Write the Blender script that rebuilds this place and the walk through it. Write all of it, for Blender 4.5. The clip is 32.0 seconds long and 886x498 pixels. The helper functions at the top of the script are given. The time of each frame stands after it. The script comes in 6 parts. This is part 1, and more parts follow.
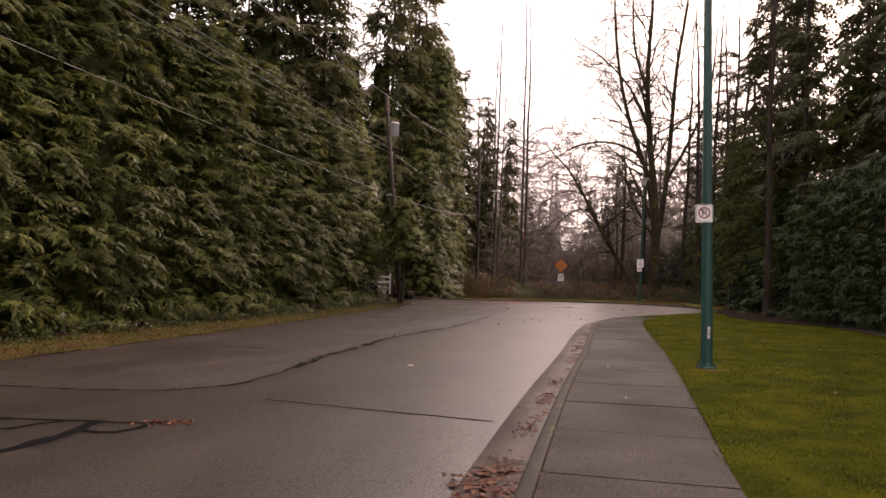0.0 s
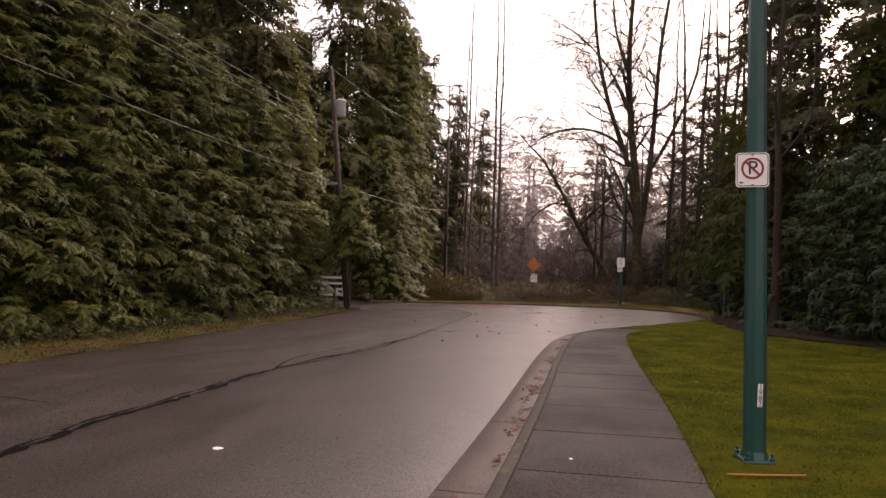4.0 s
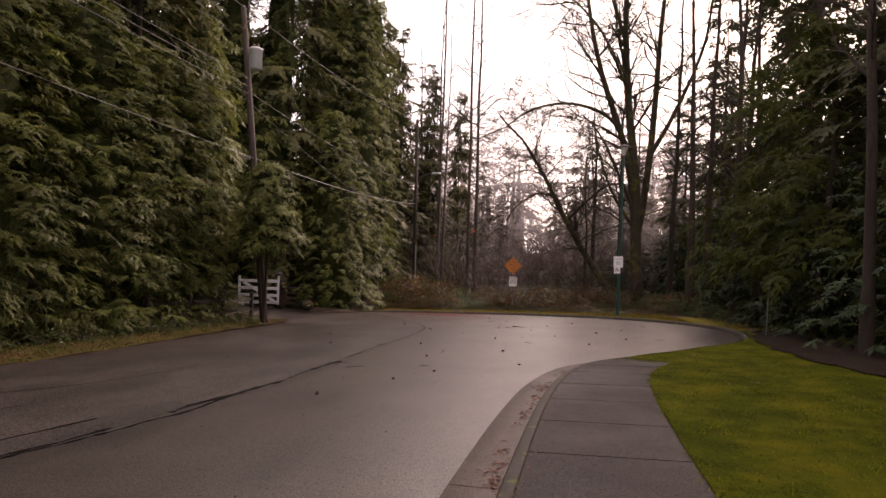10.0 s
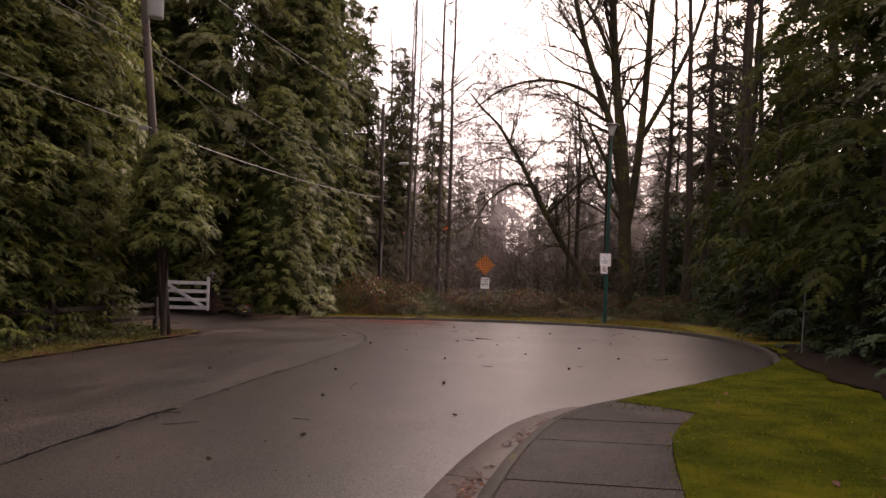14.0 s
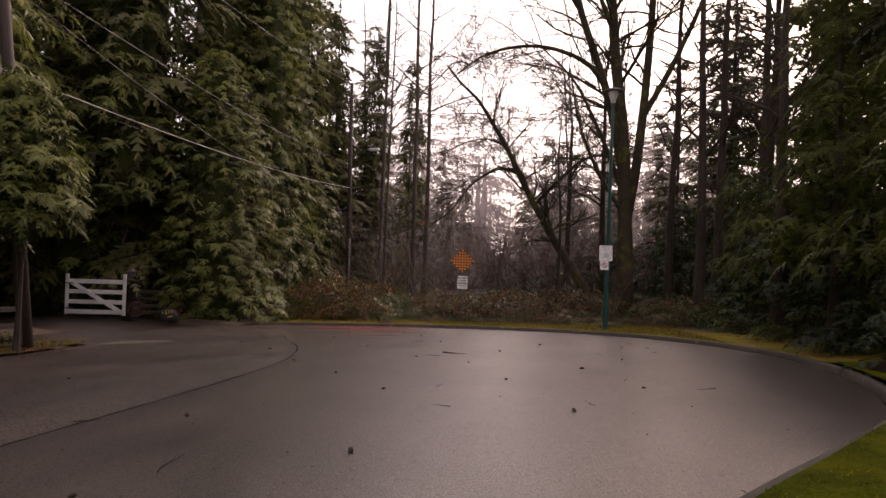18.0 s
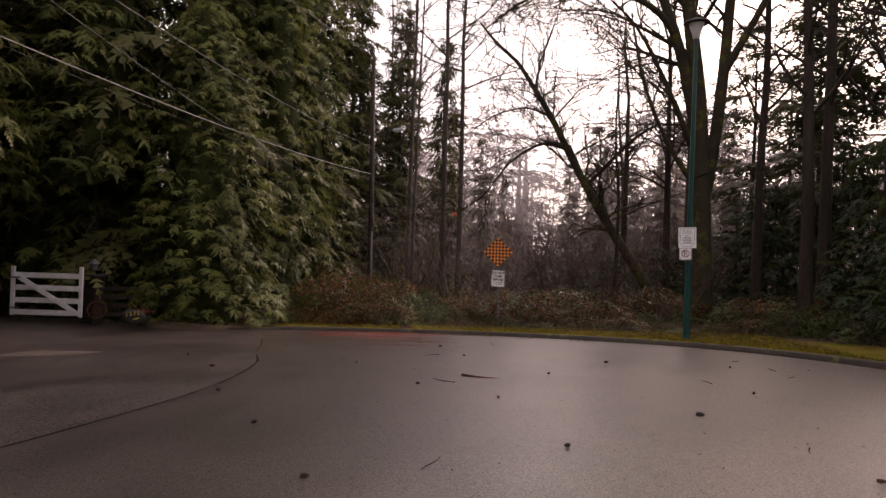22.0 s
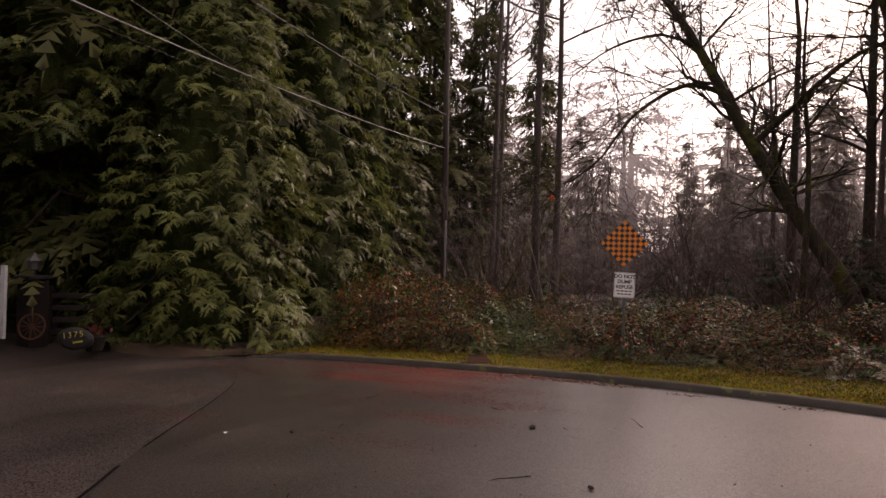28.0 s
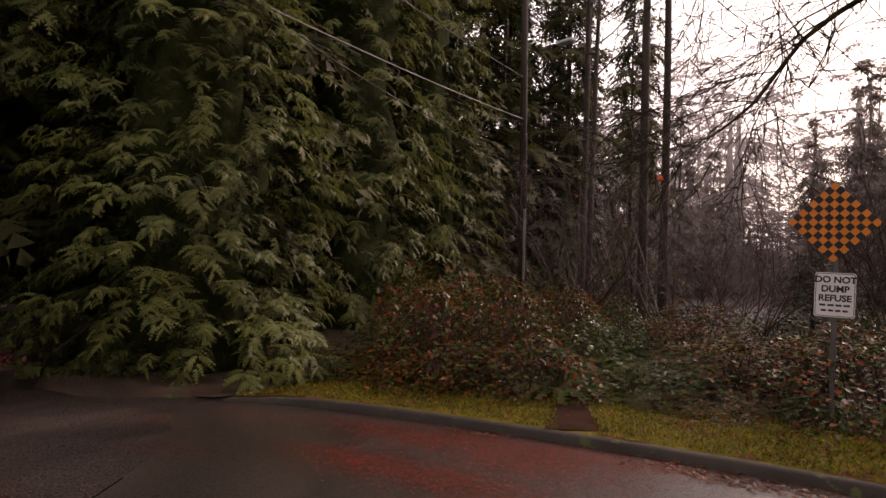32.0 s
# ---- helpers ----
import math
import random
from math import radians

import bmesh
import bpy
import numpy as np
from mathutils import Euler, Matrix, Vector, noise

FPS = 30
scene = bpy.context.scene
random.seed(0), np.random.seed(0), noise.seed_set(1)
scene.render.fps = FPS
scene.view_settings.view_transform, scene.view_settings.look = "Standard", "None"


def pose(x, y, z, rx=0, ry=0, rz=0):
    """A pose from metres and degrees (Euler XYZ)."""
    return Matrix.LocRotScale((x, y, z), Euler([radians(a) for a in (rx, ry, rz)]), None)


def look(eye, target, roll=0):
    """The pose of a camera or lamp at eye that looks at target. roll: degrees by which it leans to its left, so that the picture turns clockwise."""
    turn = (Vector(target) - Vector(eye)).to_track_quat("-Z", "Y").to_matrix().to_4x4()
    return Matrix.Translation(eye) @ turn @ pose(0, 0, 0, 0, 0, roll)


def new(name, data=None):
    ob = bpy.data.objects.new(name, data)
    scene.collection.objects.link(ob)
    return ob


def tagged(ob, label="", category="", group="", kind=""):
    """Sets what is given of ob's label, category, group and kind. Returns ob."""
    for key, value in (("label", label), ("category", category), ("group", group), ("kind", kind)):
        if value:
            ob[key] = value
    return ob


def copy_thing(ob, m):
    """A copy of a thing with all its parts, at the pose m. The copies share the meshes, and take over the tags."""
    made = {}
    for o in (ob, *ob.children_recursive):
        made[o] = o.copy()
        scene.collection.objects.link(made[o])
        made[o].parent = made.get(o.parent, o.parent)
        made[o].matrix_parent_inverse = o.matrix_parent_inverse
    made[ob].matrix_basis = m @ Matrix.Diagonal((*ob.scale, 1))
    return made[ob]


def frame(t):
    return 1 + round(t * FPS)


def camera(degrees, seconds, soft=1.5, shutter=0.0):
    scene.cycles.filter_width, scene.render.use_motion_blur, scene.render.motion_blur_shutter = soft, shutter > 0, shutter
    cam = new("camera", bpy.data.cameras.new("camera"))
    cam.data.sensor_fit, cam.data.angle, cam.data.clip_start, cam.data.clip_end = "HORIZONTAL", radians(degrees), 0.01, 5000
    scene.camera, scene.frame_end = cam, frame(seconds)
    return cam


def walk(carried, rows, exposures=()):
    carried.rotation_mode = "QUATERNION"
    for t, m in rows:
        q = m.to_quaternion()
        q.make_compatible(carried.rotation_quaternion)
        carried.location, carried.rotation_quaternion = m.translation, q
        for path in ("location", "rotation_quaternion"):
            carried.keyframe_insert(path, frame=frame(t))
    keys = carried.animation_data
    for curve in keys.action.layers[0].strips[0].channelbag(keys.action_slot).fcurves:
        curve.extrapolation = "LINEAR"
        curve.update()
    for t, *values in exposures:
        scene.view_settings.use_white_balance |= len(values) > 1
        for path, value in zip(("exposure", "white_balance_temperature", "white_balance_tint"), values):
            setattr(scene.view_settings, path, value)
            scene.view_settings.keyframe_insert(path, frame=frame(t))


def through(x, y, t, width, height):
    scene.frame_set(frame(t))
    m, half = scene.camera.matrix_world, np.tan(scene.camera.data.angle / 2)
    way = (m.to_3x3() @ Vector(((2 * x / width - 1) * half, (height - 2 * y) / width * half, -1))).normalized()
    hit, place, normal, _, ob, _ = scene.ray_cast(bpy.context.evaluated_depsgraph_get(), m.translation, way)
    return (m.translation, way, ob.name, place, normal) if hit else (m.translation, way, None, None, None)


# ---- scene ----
cam = camera(71.5, 32.0)
PATH = [
    (0, (0.246, 1.169, 1.534), (-0.246, 3.107, 1.51), 1.9),
    (1, (0.322, 2.407, 1.49), (-0.141, 4.353, 1.468), 2.0),
    (2, (0.334, 3.668, 1.513), (-0.125, 5.615, 1.489), 1.9),
    (3, (0.371, 4.942, 1.46), (-0.077, 6.891, 1.434), 2.1),
    (4, (0.452, 6.203, 1.43), (0.021, 8.156, 1.404), 2.0),
    (4.5, (0.502, 6.823, 1.425), (0.082, 8.778, 1.401), 1.8),
    (6.5, (0.488, 9.406, 1.246), (0.078, 11.364, 1.223), 2.0),
    (7, (0.458, 10.042, 1.25), (0.053, 12.0, 1.228), 1.9),
    (8, (0.449, 11.406, 1.217), (0.047, 13.366, 1.198), 1.9),
    (9, (0.46, 12.734, 1.057), (0.058, 14.693, 1.043), 2.0),
    (10, (0.507, 13.928, 0.98), (0.11, 15.889, 0.97), 2.0),
    (11, (0.7, 15.165, 0.944), (0.334, 17.131, 0.937), 1.9),
    (12, (0.752, 16.4, 0.812), (0.411, 18.37, 0.813), 2.0),
    (13, (0.781, 17.557, 0.792), (0.436, 19.527, 0.791), 2.0),
    (13.5, (0.773, 18.222, 0.78), (0.422, 20.191, 0.777), 2.0),
    (15.5, (0.846, 20.658, 0.553), (0.506, 22.629, 0.556), 2.0),
    (16, (0.823, 21.317, 0.545), (0.506, 23.292, 0.545), 2.1),
    (17, (0.783, 22.568, 0.439), (0.481, 24.545, 0.446), 2.3),
    (18, (0.696, 23.778, 0.294), (0.386, 25.754, 0.305), 2.0),
    (19, (0.62, 25.039, 0.198), (0.291, 27.011, 0.212), 1.8),
    (20, (0.692, 26.295, 0.112), (0.363, 28.268, 0.131), 1.5),
    (21, (0.549, 27.604, -0.097), (0.201, 29.573, -0.073), 1.8),
    (22, (0.275, 28.924, -0.226), (-0.166, 30.875, -0.207), 1.9),
    (22.5, (0.099, 29.556, -0.226), (-0.417, 31.488, -0.207), 1.9),
    (23, (-0.046, 30.251, -0.229), (-0.642, 32.16, -0.213), 1.9),
    (24, (-0.308, 31.51, -0.229), (-0.943, 33.407, -0.217), 1.7),
    (25, (-0.485, 32.776, -0.261), (-1.124, 34.671, -0.252), 1.7),
    (25.5, (-0.662, 33.385, -0.255), (-1.303, 35.28, -0.245), 1.8),
    (27.5, (-1.253, 35.805, -0.315), (-1.958, 37.677, -0.312), 1.8),
    (28, (-1.423, 36.338, -0.308), (-2.149, 38.202, -0.31), 1.9),
    (29, (-1.875, 37.615, -0.354), (-2.666, 39.452, -0.355), 1.9),
    (29.5, (-2.11, 38.257, -0.418), (-2.916, 40.087, -0.418), 1.8),
    (30, (-2.402, 38.939, -0.475), (-3.297, 40.727, -0.479), 1.8),
    (30.5, (-2.615, 39.591, -0.512), (-3.525, 41.372, -0.516), 1.7),
    (31, (-2.838, 40.214, -0.531), (-3.781, 41.977, -0.534), 1.7),
    (32, (-3.258, 41.433, -0.519), (-4.223, 43.185, -0.525), 1.5),
]
walk(cam, [(t, look(eye, target, roll)) for t, eye, target, roll in PATH], [(0, 0.62, 7600, 36), (9, 0.60, 7600, 36), (16, 0.48, 7450, 35), (24, 0.28, 7350, 34), (28, 0.25, 7450, 35), (32, 0.13, 7550, 36)])
SUN_AZ, SUN_EL = 24.0, 28.0

# ---- world, sun ----
world = bpy.data.worlds.new("overcast_sky")
scene.world = world
world.use_nodes = True
wn, wl = world.node_tree.nodes, world.node_tree.links
sky = wn.new("ShaderNodeTexSky")
sky.sky_type = "NISHITA"
sky.sun_disc = False
sky.sun_elevation, sky.sun_rotation = radians(SUN_EL), radians(SUN_AZ)
sky.air_density, sky.dust_density = 1.0, 4.0
veil = wn.new("ShaderNodeMixRGB")
veil.inputs[0].default_value = 0.72
veil.inputs[2].default_value = (12.0, 12.35, 11.9, 1)
wl.new(sky.outputs[0], veil.inputs[1])
bg = wn["Background"]
bg.inputs[1].default_value = 0.142
wl.new(veil.outputs[0], bg.inputs[0])

sun = new("sun", bpy.data.lights.new("sun", "SUN"))
sun.data.energy, sun.data.angle, sun.data.color = 2.6, radians(14), (1.0, 0.93, 0.84)
az, el = radians(SUN_AZ), radians(SUN_EL)
sun.matrix_world = look((math.sin(az) * math.cos(el) * 60, math.cos(az) * math.cos(el) * 60, math.sin(el) * 60), (0, 0, 0))

rng = np.random.default_rng(7)
rnd = random.Random(11)


# ---- materials ----
def material(name, rough=0.8, spec=0.3, metal=0.0):
    m = bpy.data.materials.new(name)
    m.use_nodes = True
    b = m.node_tree.nodes["Principled BSDF"]
    b.inputs["Roughness"].default_value = rough
    b.inputs["Specular IOR Level"].default_value = spec
    b.inputs["Metallic"].default_value = metal
    return m, m.node_tree.nodes, m.node_tree.links, b


def noise_at(nodes, links, scale, detail=6.0, rough=0.6, stretch=(1, 1, 1), coords="Object"):
    tc = nodes.new("ShaderNodeTexCoord")
    mp = nodes.new("ShaderNodeMapping")
    mp.inputs["Scale"].default_value = stretch
    n = nodes.new("ShaderNodeTexNoise")
    n.inputs["Scale"].default_value, n.inputs["Detail"].default_value, n.inputs["Roughness"].default_value = scale, detail, rough
    links.new(tc.outputs[coords], mp.inputs[0])
    links.new(mp.outputs[0], n.inputs["Vector"])
    return n


def ramp(nodes, links, source, stops):
    r = nodes.new("ShaderNodeValToRGB")
    while len(r.color_ramp.elements) < len(stops):
        r.color_ramp.elements.new(0.5)
    for e, (p, c) in zip(r.color_ramp.elements, stops):
        e.position, e.color = p, (*c, 1) if len(c) == 3 else (c[0], c[0], c[0], 1)
    links.new(source, r.inputs[0])
    return r.outputs[0]


def mixed(nodes, links, a, b, fac, mode="MIX"):
    x = nodes.new("ShaderNodeMixRGB")
    x.blend_type = mode
    for sock, v in ((x.inputs[0], fac), (x.inputs[1], a), (x.inputs[2], b)):
        if isinstance(v, (int, float)):
            sock.default_value = v
        elif isinstance(v, tuple):
            sock.default_value = (*v, 1)
        else:
            links.new(v, sock)
    return x.outputs[0]


def surface(name, dark, light, fine=40.0, coarse=1.2, rough=0.8, bump=0.3, dist=0.01, spec=0.3, metal=0.0, stretch=(1, 1, 1), wet=None, spots=None, each=0.0, coords="Object", crisp=0.2, grain=0.45, glint=None, film=None, soft=0.06, mottle=None):
    """A two-scale surface: coarse stains and fine grain between dark and light, with bump; wet: a lower roughness in patches."""
    m, nodes, links, b = material(name, rough, spec, metal)
    c = noise_at(nodes, links, coarse, 5, 0.6, stretch, coords)
    f = noise_at(nodes, links, fine, 5, 0.65, stretch, coords)
    mid = tuple((p + q) / 2 for p, q in zip(dark, light))
    col = mixed(nodes, links, ramp(nodes, links, c.outputs[0], [(0.3, dark), (0.5, mid), (0.7, light)]), ramp(nodes, links, f.outputs[0], [(0.5 - crisp, dark), (0.5 + crisp, light)]), grain)
    if spots:
        s = noise_at(nodes, links, spots[0], 3, 0.6, coords=coords)
        col = mixed(nodes, links, col, spots[1], ramp(nodes, links, s.outputs[0], [(spots[2], (0,)), (spots[2] + soft, (1,))]))
    if mottle:
        k = noise_at(nodes, links, mottle[0], 7, 0.68, mottle[3], coords)
        tone = ramp(nodes, links, k.outputs[0], [(0.34, (mottle[1],) * 3), (0.66, (mottle[2],) * 3)])
        col = mixed(nodes, links, col, tone, 1.0, "MULTIPLY")
    if each:
        o = nodes.new("ShaderNodeObjectInfo")
        col = mixed(nodes, links, col, ramp(nodes, links, o.outputs["Random"], [(0.0, (1 - each,) * 3), (1.0, (1.0, 1.0, 1.0))]), 1.0, "MULTIPLY")
    links.new(col, b.inputs["Base Color"])
    if wet is not None:
        w = noise_at(nodes, links, 0.35, 4, 0.55, coords=coords)
        links.new(ramp(nodes, links, w.outputs[0], [(0.38, (wet,)), (0.62, (rough,))]), b.inputs["Roughness"])
    if glint:
        links.new(ramp(nodes, links, f.outputs[0], [(0.5 - crisp, (glint[0],)), (0.5 + crisp, (glint[1],))]), b.inputs["Specular IOR Level"])
    if film:
        links.new(ramp(nodes, links, f.outputs[0], [(0.5 - crisp, (film[0],)), (0.5 + crisp, (film[1],))]), b.inputs["Coat Weight"])
        b.inputs["Coat Roughness"].default_value, b.inputs["Coat IOR"].default_value = film[2], 1.7
        b.inputs["Coat Tint"].default_value = (1.0, 0.93, 0.89, 1)
    if bump:
        bp = nodes.new("ShaderNodeBump")
        bp.inputs["Strength"].default_value, bp.inputs["Distance"].default_value = bump, dist
        links.new(f.outputs[0], bp.inputs["Height"])
        links.new(bp.outputs[0], b.inputs["Normal"])
    return m


def leafy(name, shades, rough=0.5, through=0.25, spec=0.3, blotch=0.8, apart=False):
    """Foliage: each leaf takes one of the shades, some light shines through."""
    m, nodes, links, b = material(name, rough, spec)
    g = nodes.new("ShaderNodeNewGeometry")
    n = len(shades)
    col = ramp(nodes, links, g.outputs["Random Per Island"], [(i / max(1, n - 1), s) for i, s in enumerate(shades)])
    if apart:
        col.node.color_ramp.interpolation = "CONSTANT"
    c = noise_at(nodes, links, blotch, 3, 0.6)
    col = mixed(nodes, links, col, ramp(nodes, links, c.outputs[0], [(0.32, (0.5, 0.5, 0.5)), (0.68, (1.15, 1.1, 1.0))]), 1.0, "MULTIPLY")
    links.new(col, b.inputs["Base Color"])
    t = nodes.new("ShaderNodeBsdfTranslucent")
    links.new(col, t.inputs[0])
    mx = nodes.new("ShaderNodeMixShader")
    mx.inputs[0].default_value = through
    links.new(b.outputs[0], mx.inputs[1])
    links.new(t.outputs[0], mx.inputs[2])
    links.new(mx.outputs[0], nodes["Material Output"].inputs[0])
    return m


def plain(name, colour, rough=0.5, metal=0.0, spec=0.4, dirt=0.12):
    d = tuple(c * (1 - dirt * 2) for c in colour)
    return surface(name, d, colour, 60, 3, rough, 0.06, 0.002, spec, metal)


